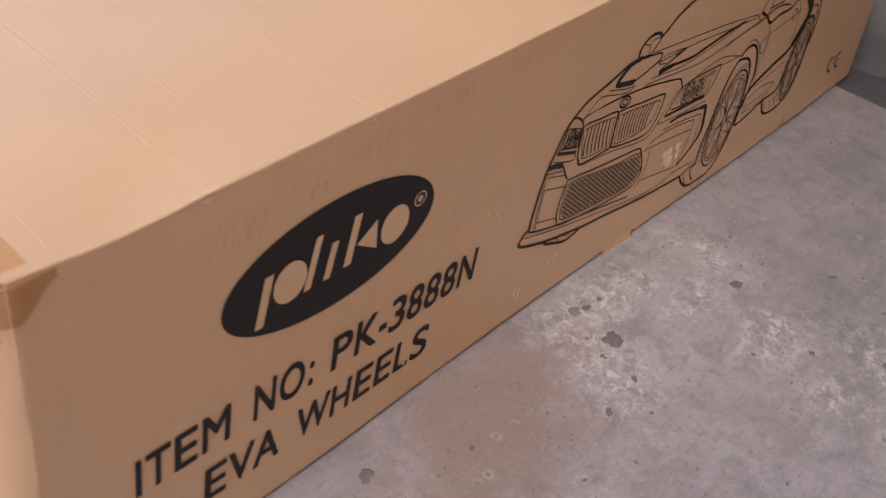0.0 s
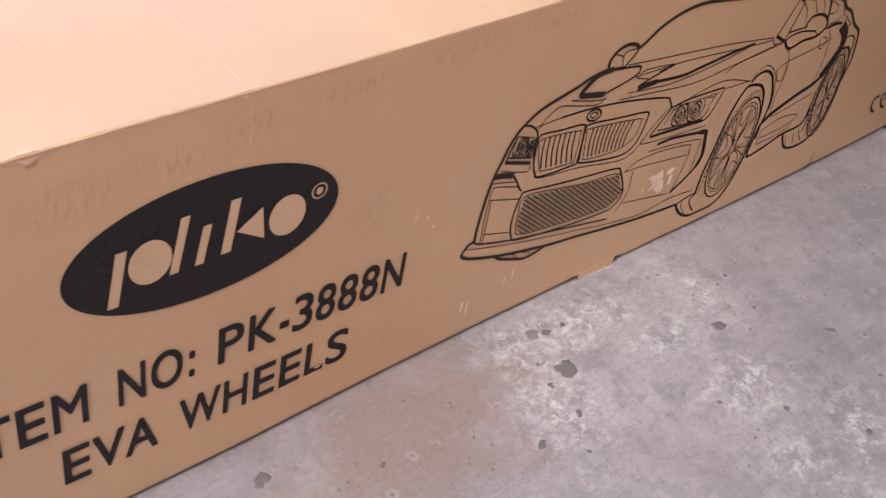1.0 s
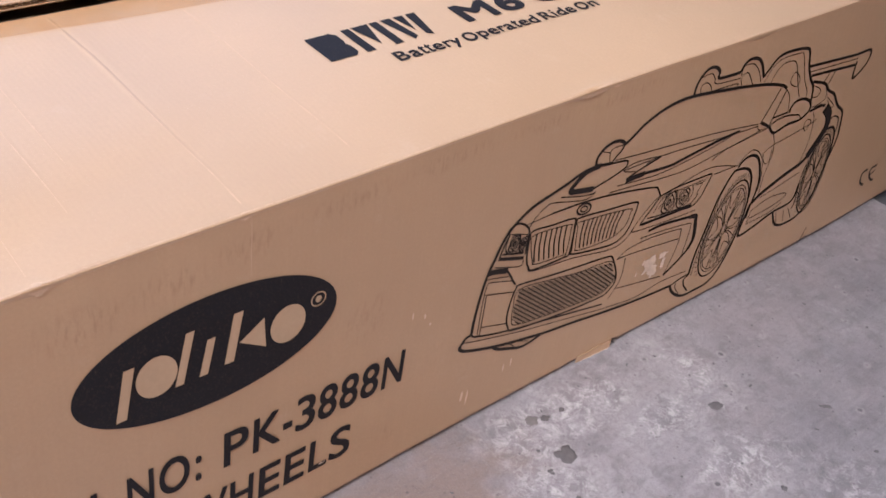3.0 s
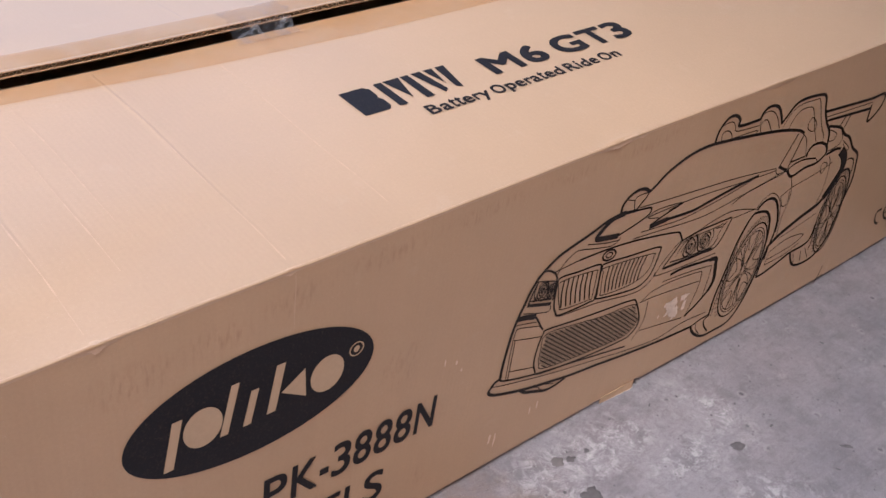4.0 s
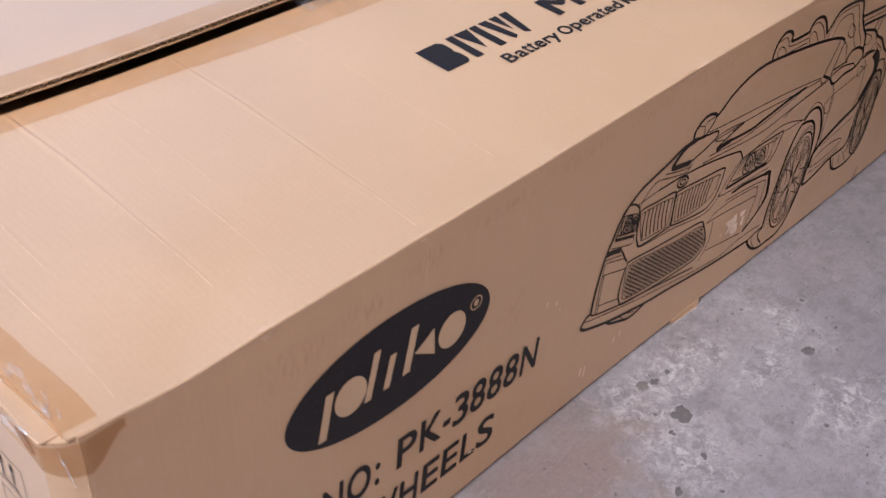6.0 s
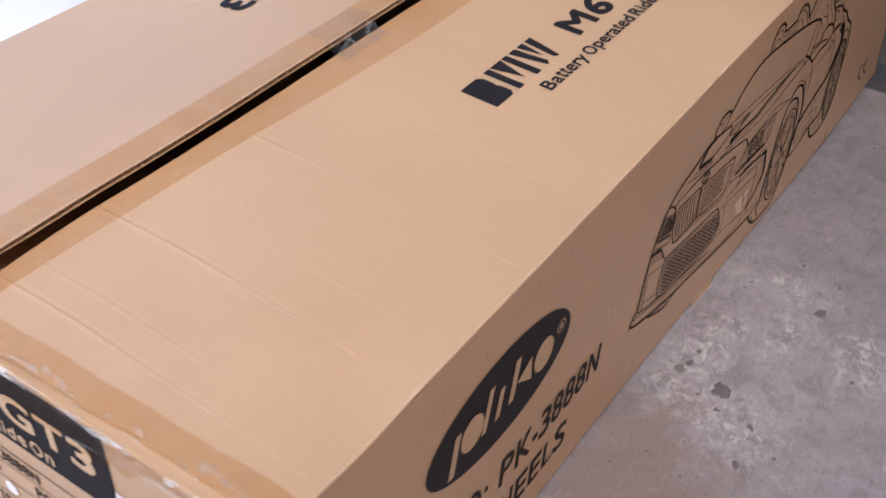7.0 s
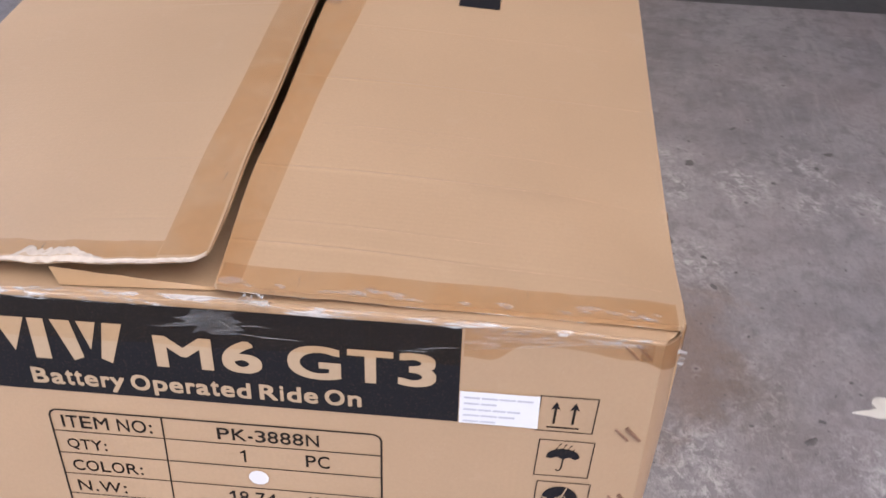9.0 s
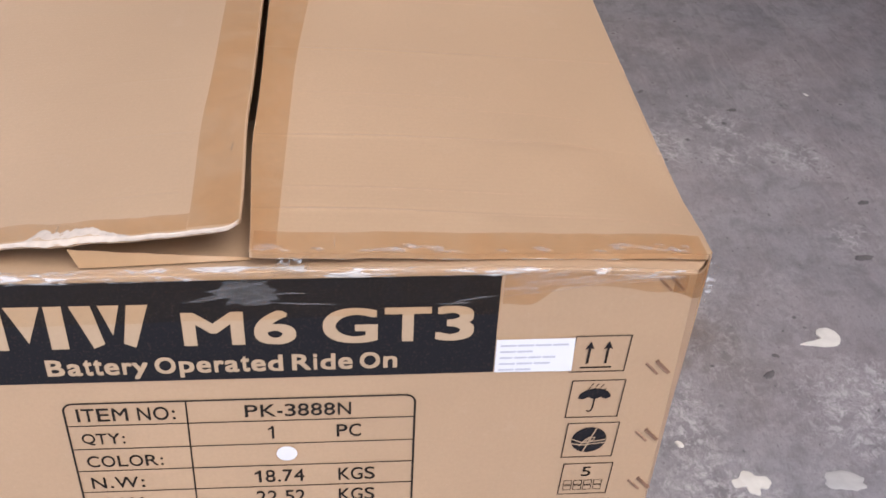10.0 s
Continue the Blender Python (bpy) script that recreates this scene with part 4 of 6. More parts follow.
def worn_edge():
    """The fold of the flap is rubbed pale here and there, and torn at one place."""
    bm = bmesh.new()
    x = 0.03
    while x < 1.2:
        step = 0.006 + 0.03 * abs(noise.noise((x * 30, 1, 6)))
        wide = 0.0008 + 0.0006 * noise.noise((x * 70, 2, 1)) + 0.0022 * math.exp(-((x - 0.572) / 0.010) ** 2) + 0.0014 * math.exp(-((x - 0.128) / 0.008) ** 2)
        ribbon(bm, [Vector((q, lip_y(q) + 0.0012 + 0.0004 * noise.noise((q * 90, 5, 1)))) for q in spread(x, x + step, 6)], wide, lambda a, b: top_lay(a, b, 0.0004), taper=True)
        x += step * (0.9 + 0.9 * max(0.0, noise.noise((x * 21, 3, 3))))
    bmesh.ops.recalc_face_normals(bm, faces=bm.faces[:])
    part("worn_edge", bm, WORN, NEAR, "pale rubbed edge along the fold", shade=False)


worn_edge()


def foot_tab():
    """A torn tongue of liner that curls out at the foot of the side."""
    def skin(a, b, back=0.0):
        x = 0.638 + 0.050 * a
        high = 0.009 * (1 - b) + 0.0015 * (1 - a) * b
        out = (0.0014 * a ** 0.7 * (1 - smooth(0.94, 1.0, a)) + 0.0008 * noise.noise((a * 9, b * 3, 2))) * b ** 1.3
        return Vector((x, side_y(x, high) - 0.0008 - out + back, high))
    part("torn_tongue", bm_sheet(spread(0, 1, 24), spread(0, 1, 7), skin, lambda a, b: skin(a, b, 0.0006)), BOARD_SIDE, SIDE, "torn tongue of liner curling out at the foot")
    bm = bmesh.new()
    bm_grid(bm, spread(0.08, 0.99, 22), spread(0, 1, 3), lambda a, k: skin(a, 0.93 + 0.07 * k) + Vector((0, -0.0005 - 0.0002 * k, 0.0004)))
    bmesh.ops.recalc_face_normals(bm, faces=bm.faces[:])
    part("frayed_rim", bm, BARE, SIDE, "pale frayed rim of the torn liner")


foot_tab()


def slit(x, z0, z1, lean):
    bm = bmesh.new()
    ribbon(bm, [Vector((x, z0)), Vector((x + lean * 0.6, (z0 + z1) / 2)), Vector((x + lean, z1))], 0.0022, lambda a, b: on_side(a, b, 0.0008), taper=True)
    part("slit", bm, SLIT, SIDE, "short cut in the lower edge", shade=False)


slit(1.018, 0.001, 0.024, 0.010)

# ---- the printed line drawing of a ride-on car, in millimetres along and up the side ----
HEAVY, MID, FINE, BAND, FAT = 3.3, 1.95, 1.0, 5.5, 11.5


def mm(x, z):
    return on_side(x / 1000, z / 1000)


def drawing(name, label, *strokes):
    bm = bmesh.new()
    for width, closed, pts in strokes:
        ribbon(bm, curve(pts, closed), width, mm, closed)
    bmesh.ops.recalc_face_normals(bm, faces=bm.faces[:])
    return part(name, bm, LINE, SIDE, label, shade=False)


def ring_line(name, c, a, b, width=FINE * 2):
    c, a, b = Vector(c), Vector(a), Vector(b)
    bm = bmesh.new()
    pts = [c + a * math.cos(t) + b * math.sin(t) for t in (2 * math.pi * i / 24 for i in range(24))]
    ribbon(bm, pts, width, mm, True)
    ribbon(bm, [c + (p - c) * 0.5 for p in pts], width * 0.7, mm, True)
    return part(name, bm, LINE, SIDE, "plain printed ring", shade=False)


def wheel_lines(name, c, a, b):
    """Rim, spokes and tread of a wheel seen askew: centre, long and short half axes."""
    c, a, b = Vector(c), Vector(a), Vector(b)
    at = lambda r, t: c + (a * math.cos(t) + b * math.sin(t)) * r
    bm = bmesh.new()
    for r, w in ((1.0, MID), (0.90, FINE), (0.84, FINE), (0.16, FINE), (0.10, FINE)):
        ribbon(bm, [at(r, 2 * math.pi * i / 40) for i in range(40)], w, mm, True)
    for i in range(5):
        t = 2 * math.pi * (i + 0.2) / 5
        for d in (-0.34, -0.12, 0.12, 0.34):
            ribbon(bm, curve([at(0.18, t + d * 0.7), at(0.5, t + d * 0.55), at(0.83, t + d)]), FINE, mm)
        ribbon(bm, curve([at(0.83, t + 0.34), at(0.45, t + 0.62), at(0.83, t + 0.92)]), FINE, mm)
    for i in range(26):
        t = math.pi * (0.12 + 0.98 * i / 25) + math.pi
        ribbon(bm, curve([at(1.03, t), at(1.08, t + 0.03), at(1.14, t + 0.08)]), FINE, mm)
    bmesh.ops.recalc_face_normals(bm, faces=bm.faces[:])
    return part(name, bm, LINE, SIDE, "printed wheel with spokes", shade=False)


def hatching(name, poly):
    """Two crossing sets of short lines inside a shape."""
    bm = bmesh.new()
    n = len(poly)
    for turn, angle in enumerate((48, -40)):
        d = Vector((math.cos(radians(angle)), math.sin(radians(angle))))
        q = Vector((-d.y, d.x))
        k = [Vector(p).dot(q) for p in poly]
        s = min(k) + 1.2
        while s < max(k):
            hits = []
            for i in range(n):
                u, v, k0, k1 = Vector(poly[i]), Vector(poly[(i + 1) % n]), k[i], k[(i + 1) % n]
                if (k0 - s) * (k1 - s) < 0:
                    hits.append((u + (v - u) * (s - k0) / (k1 - k0)).dot(d))
            hits.sort()
            for h0, h1 in zip(hits[::2], hits[1::2]):
                ribbon(bm, [q * s + d * h0, q * s + d * (h0 + h1) / 2, q * s + d * h1], 1.0, lambda x, z: on_side(x / 1000, z / 1000, 0.0010 + 0.0001 * turn))
            s += 3.5
    bmesh.ops.recalc_face_normals(bm, faces=bm.faces[:])
    return part(name, bm, LINE, SIDE, "printed grille mesh", shade=False)


drawing("body_outline", "heavy printed outline of the car body",
        (HEAVY, False, [(476.9, 117.3), (476.5, 128.1), (477.1, 143.2), (479.1, 163.1), (481.4, 175.4), (484.2, 185.1), (487.4, 192.8), (490.8, 202.5), (495.5, 211.6), (502.3, 219.3), (511.3, 225.7), (521.3, 230.7), (542.1, 235.8), (557.4, 239.2), (572.6, 243.8), (589.1, 245.0), (612.3, 241.6)]),
        (HEAVY, False, [(476.9, 117.3), (470.5, 115.4), (466.6, 110.3), (465.4, 107.1), (469.4, 102.5), (479.0, 97.7), (499.7, 90.1), (520.7, 83.8), (549.5, 76.8), (579.2, 70.3), (613.4, 65.1), (655.3, 57.7), (708.5, 49.9), (766.1, 44.5)]),
        (MID, False, [(766.1, 44.5), (780.0, 47.7), (794.1, 48.7)]),
        (FINE, False, [(468.7, 111.8), (486.8, 105.5), (546.6, 88.2), (623.0, 70.5), (655.9, 63.1), (706.8, 55.0), (745.2, 58.6), (787.1, 55.1)]),
        (MID, False, [(476.9, 117.3), (483.7, 111.5), (523.8, 98.9), (589.8, 84.0), (653.9, 69.6)]))
drawing("under_bumper", "printed lip under the bumper",
        (HEAVY, False, [(508.1, 87.3), (514.7, 81.4), (531.1, 74.1), (546.1, 68.1), (558.5, 68.3), (570.5, 71.0)]),
        (FINE, False, [(517.0, 85.6), (532.1, 78.3), (537.0, 71.8)]),
        (FINE, False, [(538.8, 78.5), (554.2, 71.8)]))
drawing("lower_grille", "printed lower grille frame",
        (MID, True, [(526.1, 149.6), (566.6, 142.5), (603.3, 137.0), (642.0, 131.3), (652.5, 124.6), (665.6, 96.3), (657.3, 83.3), (642.5, 81.4), (589.1, 86.3), (531.1, 96.1), (522.0, 103.7), (517.7, 116.6), (518.1, 134.0), (521.4, 147.3)]),
        (FINE, True, [(526.1, 144.1), (568.2, 136.9), (605.7, 129.1), (650.8, 122.7), (663.3, 98.5), (652.7, 88.0), (641.0, 86.1), (587.6, 91.7), (534.0, 100.7), (524.9, 110.7), (523.4, 125.4)]))
drawing("bumper_vent", "printed bumper vent",
        (BAND, False, [(481.7, 179.9), (493.1, 177.4), (505.3, 173.0)]),
        (MID, False, [(505.3, 173.0), (510.8, 165.5), (515.0, 158.5), (519.6, 152.3)]),
        (FINE, False, [(481.8, 173.6), (491.4, 171.2), (508.8, 165.7)]),
        (FINE, False, [(484.6, 168.9), (492.4, 166.8), (514.2, 158.8)]),
        (FINE, False, [(484.1, 156.8), (498.8, 151.6), (519.5, 144.5)]),
        (FINE, False, [(484.6, 168.9), (483.1, 161.4), (482.8, 139.4), (484.2, 111.9)]),
        (FINE, False, [(485.4, 156.2), (486.2, 137.8), (487.0, 110.6)]),
        (FINE, False, [(486.2, 120.5), (519.3, 109.4)]),
        (FINE, False, [(518.0, 115.2), (523.1, 99.3)]))
drawing("headlamp", "printed headlamp",
        (MID, False, [(495.5, 211.6), (498.5, 217.5), (505.3, 219.9), (513.3, 216.9), (521.4, 209.1), (523.0, 199.6), (523.3, 182.6)]),
        (HEAVY, False, [(491.5, 190.6), (506.9, 185.0), (522.1, 179.6)]),
        (MID, False, [(492.1, 190.9), (495.2, 201.9), (499.2, 211.3)]),
        (FINE, False, [(497.8, 212.4), (509.7, 208.5), (521.4, 203.6)]),
        (FINE, True, [(505.9, 208.8), (511.5, 203.4), (513.5, 197.1), (511.1, 191.3), (505.4, 194.6), (502.0, 201.5), (502.5, 207.3)]),
        (FINE, True, [(517.3, 202.3), (522.4, 197.1), (523.4, 189.9), (519.4, 188.1), (514.8, 194.4), (514.8, 200.0)]),
        (FINE, False, [(497.3, 192.2), (509.0, 189.9), (521.1, 186.3)]),
        (FINE, False, [(488.9, 183.2), (519.4, 171.9), (522.5, 177.7)]),
        (FINE, False, [(497.2, 201.1), (499.4, 193.6), (509.4, 188.0)]))
drawing("kidney_grille", "printed upper grille frame",
        (MID, True, [(527.5, 204.6), (550.9, 201.6), (577.2, 198.4), (581.3, 191.2), (583.1, 160.4), (576.3, 157.6), (538.5, 160.1), (531.2, 166.0), (526.6, 176.6), (524.9, 197.3)]),
        (FINE, True, [(530.7, 199.6), (573.1, 193.6), (577.4, 188.0), (578.4, 162.2), (574.0, 160.9), (539.8, 165.5), (534.3, 171.8), (528.3, 190.9)]))
drawing("kidney_grille", "printed upper grille frame",
        (MID, True, [(588.3, 195.6), (623.3, 190.3), (663.3, 184.2), (668.0, 177.2), (664.5, 158.2), (657.0, 148.5), (639.7, 145.5), (590.0, 155.9), (585.1, 163.3), (582.5, 191.9)]),
        (FINE, True, [(589.0, 190.7), (654.9, 179.9), (659.9, 173.9), (655.6, 159.6), (634.9, 153.5), (594.4, 157.9), (589.6, 164.5), (586.3, 185.9)]))
drawing("grille_line", "printed grille bars",
        (MID * 0.85, False, [(533.2, 199.7), (533.7, 184.8), (537.1, 168.4)]),
        (MID * 0.85, False, [(539.2, 198.8), (539.7, 183.9), (543.3, 167.4)]),
        (MID * 0.85, False, [(545.3, 197.9), (545.9, 182.9), (549.5, 166.4)]),
        (MID * 0.85, False, [(551.5, 196.9), (552.1, 182.0), (555.8, 165.4)]),
        (MID * 0.85, False, [(557.7, 196.0), (558.3, 181.0), (562.1, 164.4)]),
        (MID * 0.85, False, [(563.9, 195.0), (564.6, 180.0), (568.5, 163.4)]),
        (MID * 0.85, False, [(570.3, 194.0), (571.0, 179.0), (574.9, 162.4)]))
drawing("grille_line", "printed grille bars",
        (MID * 0.85, False, [(593.5, 189.7), (593.1, 175.5), (596.0, 159.7)]),
        (MID * 0.85, False, [(599.4, 188.7), (598.6, 174.7), (601.0, 159.1)]),
        (MID * 0.85, False, [(605.4, 187.8), (604.1, 173.9), (606.1, 158.5)]),
        (MID * 0.85, False, [(611.4, 186.8), (609.7, 173.1), (611.3, 157.9)]),
        (MID * 0.85, False, [(617.4, 185.9), (615.3, 172.3), (616.5, 157.3)]),
        (MID * 0.85, False, [(623.5, 184.9), (620.9, 171.5), (621.7, 156.7)]),
        (MID * 0.85, False, [(629.7, 183.9), (626.6, 170.8), (626.9, 156.1)]),
        (MID * 0.85, False, [(635.9, 182.9), (632.4, 169.9), (632.2, 155.5)]),
        (MID * 0.85, False, [(642.2, 181.9), (638.1, 169.1), (637.5, 154.9)]),
        (MID * 0.85, False, [(648.5, 180.9), (644.0, 168.3), (642.9, 154.3)]))
drawing("bonnet", "printed bonnet lines",
        (MID, False, [(547.6, 214.5), (581.5, 212.1), (618.0, 207.1), (657.5, 199.1), (688.9, 191.2), (695.5, 186.1), (702.4, 175.9)]),
        (FINE, False, [(521.8, 210.0), (526.3, 217.7), (535.5, 224.2), (544.7, 225.8), (569.6, 218.4), (590.0, 213.7), (599.0, 218.5)]),
        (FINE, False, [(553.8, 228.1), (579.3, 220.1), (598.9, 216.3)]),
        (FINE, False, [(517.7, 214.3), (526.4, 214.4), (547.6, 214.5)]),
        (FINE, False, [(840.4, 213.0), (769.5, 224.2), (708.1, 231.8), (651.7, 238.4), (616.1, 243.1)]),
        (FINE, False, [(841.7, 210.2), (797.7, 213.9), (711.3, 223.5), (663.3, 226.5), (633.5, 226.8), (650.1, 221.0)]),
        (FINE, False, [(631.8, 227.3), (646.8, 231.0), (684.3, 225.8), (664.1, 224.0)]),
        (FINE, False, [(628.3, 213.3), (661.8, 208.8), (694.0, 205.5), (750.5, 207.8), (798.3, 212.5)]),
        (FINE, False, [(618.6, 209.7), (647.7, 205.8), (724.2, 196.1), (780.3, 198.4), (849.7, 203.1)]),
        (FINE, False, [(530.4, 166.3), (538.9, 158.7), (588.4, 151.6), (641.6, 139.8), (661.3, 142.4), (671.9, 152.4)]))
drawing("bonnet_vent", "printed bonnet vent",
        (BAND, False, [(595.2, 222.0), (579.8, 225.4), (564.5, 229.9), (569.9, 236.7), (576.6, 241.5), (584.0, 244.0), (597.7, 244.0)]),
        (MID, False, [(597.7, 244.0), (614.7, 240.9), (632.1, 237.7), (635.3, 234.5), (632.5, 229.9), (617.2, 225.9), (601.0, 223.3), (595.2, 222.0)]),
        (BAND, False, [(639.6, 214.8), (652.2, 214.7), (665.3, 214.0)]),
        (HEAVY, False, [(665.3, 214.0), (702.7, 209.8), (724.2, 210.9), (748.6, 212.5), (778.1, 214.1), (809.3, 214.3)]),
        (MID, False, [(639.0, 216.7), (657.6, 220.9), (684.5, 225.2)]))
drawing("wing_mirror", "printed wing mirror",
        (HEAVY, False, [(590.9, 246.1), (590.3, 252.6), (594.1, 258.2), (600.0, 261.7), (609.2, 263.2), (619.0, 260.9), (624.6, 256.6)]),
        (MID, False, [(624.6, 256.6), (622.6, 251.9), (616.9, 247.2), (612.1, 242.2)]),
        (FINE, False, [(609.4, 242.0), (606.6, 253.5), (611.1, 256.9), (622.6, 256.1)]),
        (FINE, False, [(596.4, 257.6), (606.6, 253.5)]))
drawing("windscreen", "printed windscreen frame",
        (HEAVY, False, [(624.8, 256.0), (633.4, 260.4), (645.4, 268.1), (661.9, 274.1), (675.8, 277.2), (690.7, 278.6), (710.6, 277.8), (749.5, 272.3), (795.9, 264.8), (836.0, 256.8), (864.5, 248.7), (876.4, 242.3)]),
        (MID, False, [(865.0, 245.6), (846.4, 214.4)]),
        (MID, False, [(877.0, 240.9), (863.6, 204.2)]),
        (HEAVY, False, [(844.8, 213.6), (864.0, 203.5)]),
        (FINE, False, [(840.4, 213.0), (846.1, 204.7), (864.0, 203.5)]))
drawing("headlamp", "printed headlamp",
        (MID, False, [(701.9, 177.3), (728.2, 179.0), (780.8, 176.0)]),
        (MID, False, [(782.2, 175.0), (772.8, 152.5), (761.0, 144.8), (740.1, 148.1)]),
        (HEAVY, False, [(682.9, 152.2), (706.0, 150.3), (725.6, 148.6), (760.5, 146.3)]),
        (MID, False, [(682.3, 151.8), (682.6, 155.5), (700.8, 175.8)]),
        (FINE, False, [(671.0, 152.7), (672.7, 147.7), (717.3, 141.9), (770.2, 137.2)]),
        (FINE, False, [(671.9, 152.4), (678.2, 161.4), (694.5, 175.5), (701.9, 177.3)]),
        (FINE, True, [(715.4, 175.9), (723.6, 169.5), (728.3, 159.1), (724.0, 153.0), (716.2, 158.2), (710.7, 168.8)]),
        (FINE, True, [(738.4, 172.0), (747.9, 165.2), (751.6, 155.7), (747.3, 151.4), (739.3, 156.7), (733.5, 167.4)]),
        (FINE, False, [(704.1, 162.3), (714.2, 172.6), (725.6, 175.0), (732.1, 157.8)]),
        (FINE, False, [(726.6, 174.7), (756.1, 172.6), (769.3, 172.1), (763.3, 158.9)]))
for c, d in (((718.5, 164.5), (9.5, 11.5)), ((741.5, 161.5), (9.0, 10.5)), ((507.0, 200.0), (6.0, 8.0)), ((518.5, 195.5), (4.5, 7.0))):
    hexagon = lambda r: [(c[0] + r * d[0] * math.cos(a) + 0.25 * r * d[1] * math.sin(a), c[1] + r * d[1] * math.sin(a)) for a in (math.pi * (2 * i + 1) / 6 for i in range(6))]
    drawing("lamp_bulb", "printed bulb of the headlamp", (MID * 0.8, True, hexagon(0.95)), (FINE, True, hexagon(0.6)), (MID, True, hexagon(0.25)))
drawing("lamp_bracket", "printed bracket in the headlamp",
        (MID * 0.8, False, [(690.0, 156.5), (712.0, 153.0), (736.0, 150.5), (758.0, 149.5), (766.0, 158.0)]),
        (FINE, False, [(698.0, 160.0), (706.0, 172.5), (728.0, 175.5)]),
        (FINE, False, [(729.0, 173.5), (731.5, 163.0), (728.5, 153.5)]),
        (FINE, False, [(752.5, 172.0), (756.0, 163.0), (752.0, 152.5)]),
        (FINE, False, [(757.0, 171.0), (768.0, 170.0), (775.0, 173.5)]))
drawing("lamp_bracket", "printed bracket in the headlamp",
        (MID * 0.8, False, [(494.5, 194.0), (508.0, 189.5), (521.0, 185.0)]),
        (FINE, False, [(498.5, 208.0), (497.5, 199.0), (502.0, 191.5)]),
        (FINE, False, [(512.5, 207.0), (514.0, 198.0), (511.0, 189.5)]))
drawing("air_intake", "printed air intake",
        (HEAVY, False, [(697.9, 139.2), (718.4, 138.9), (745.2, 134.7), (763.7, 131.5)]),
        (BAND, False, [(763.7, 131.5), (774.6, 128.4), (777.3, 121.4), (782.6, 99.2), (777.8, 86.4)]),
        (HEAVY, False, [(777.8, 86.4), (763.3, 75.7), (746.6, 66.6)]),
        (FINE, False, [(687.5, 134.6), (721.4, 130.7), (765.3, 123.0), (770.9, 117.7), (771.2, 103.3), (770.2, 82.9)]),
        (FINE, False, [(679.9, 129.1), (705.8, 128.6), (750.2, 121.7), (755.7, 116.4), (756.5, 100.5), (750.2, 75.9), (746.6, 66.6)]),
        (FINE, False, [(658.9, 121.5), (684.8, 119.4), (755.2, 108.5)]),
        (FINE, False, [(671.9, 117.8), (673.2, 92.5), (662.2, 73.0)]),
        (FINE, False, [(671.2, 81.7), (742.2, 67.0)]),
        (FINE, False, [(658.9, 121.5), (670.1, 127.6), (679.9, 129.1)]))
drawing("wheel_arch", "printed wheel arch",
        (FINE, False, [(824.4, 169.5), (834.7, 177.9), (845.3, 181.8), (856.7, 177.9), (868.0, 168.1), (876.0, 155.2), (882.3, 135.2), (882.7, 121.5)]),
        (HEAVY, False, [(828.0, 167.8), (836.4, 174.2), (848.3, 175.2), (860.4, 169.7), (869.2, 159.3), (878.9, 138.3), (880.3, 120.2), (877.4, 104.5), (876.6, 88.5)]),
        (FINE, False, [(703.2, 173.8), (735.6, 181.6), (777.6, 183.9), (823.8, 171.0)]),
        (FINE, False, [(784.5, 173.6), (823.8, 171.0)]))
drawing("front_tyre", "printed front tyre",
        (HEAVY, False, [(824.5, 165.0), (816.4, 155.9), (807.1, 134.7), (800.8, 98.9), (795.7, 72.6), (795.1, 46.2)]),
        (HEAVY, False, [(824.5, 165.0), (836.6, 163.3), (850.1, 158.5), (859.2, 149.1), (863.8, 139.0), (868.8, 117.0), (868.7, 86.2), (862.3, 55.2), (850.3, 30.0), (835.3, 19.2), (813.8, 18.6), (798.0, 18.9), (784.1, 24.6), (771.0, 35.9), (765.8, 45.3)]),
        (FINE, False, [(819.9, 158.7), (811.3, 139.9), (805.2, 99.4), (800.7, 69.4), (800.4, 44.1)]),
        (MID, False, [(795.1, 46.2), (788.8, 43.5), (792.4, 33.9), (801.8, 23.4)]),
        (FINE, False, [(775.6, 45.0), (776.7, 37.2), (786.3, 25.9)]))
drawing("rear_tyre", "printed rear tyre",
        (HEAVY, False, [(996.5, 162.9), (1008.6, 161.6), (1017.6, 151.6), (1021.8, 133.6), (1022.3, 115.7), (1017.3, 88.1), (1010.3, 65.7), (994.2, 52.2), (976.7, 49.1), (955.6, 51.8), (943.2, 59.8), (933.3, 76.5)]),
        (FINE, False, [(957.6, 70.5), (962.6, 55.4)]),
        (FINE, False, [(940.9, 73.9), (948.3, 58.1)]),
        (FINE, False, [(965.9, 71.4), (978.9, 53.6)]),
        (MID, False, [(998.3, 155.6), (981.8, 138.1), (972.9, 112.7), (976.5, 76.8), (973.7, 66.6)]))
drawing("rear_arch", "printed rear wheel arch",
        (HEAVY, False, [(942.1, 199.2), (962.1, 199.8), (973.0, 197.7)]),
        (FAT, False, [(974.7, 194.6), (987.0, 184.2), (991.7, 173.6), (991.2, 164.3), (979.7, 148.4), (969.6, 136.2)]),
        (BAND, False, [(969.6, 136.2), (958.4, 130.5), (929.2, 124.8), (892.8, 114.8), (879.1, 107.4)]),
        (MID, False, [(993.0, 169.2), (996.6, 175.0), (1003.7, 176.5), (1014.4, 171.6), (1018.9, 159.5), (1018.5, 149.9)]))
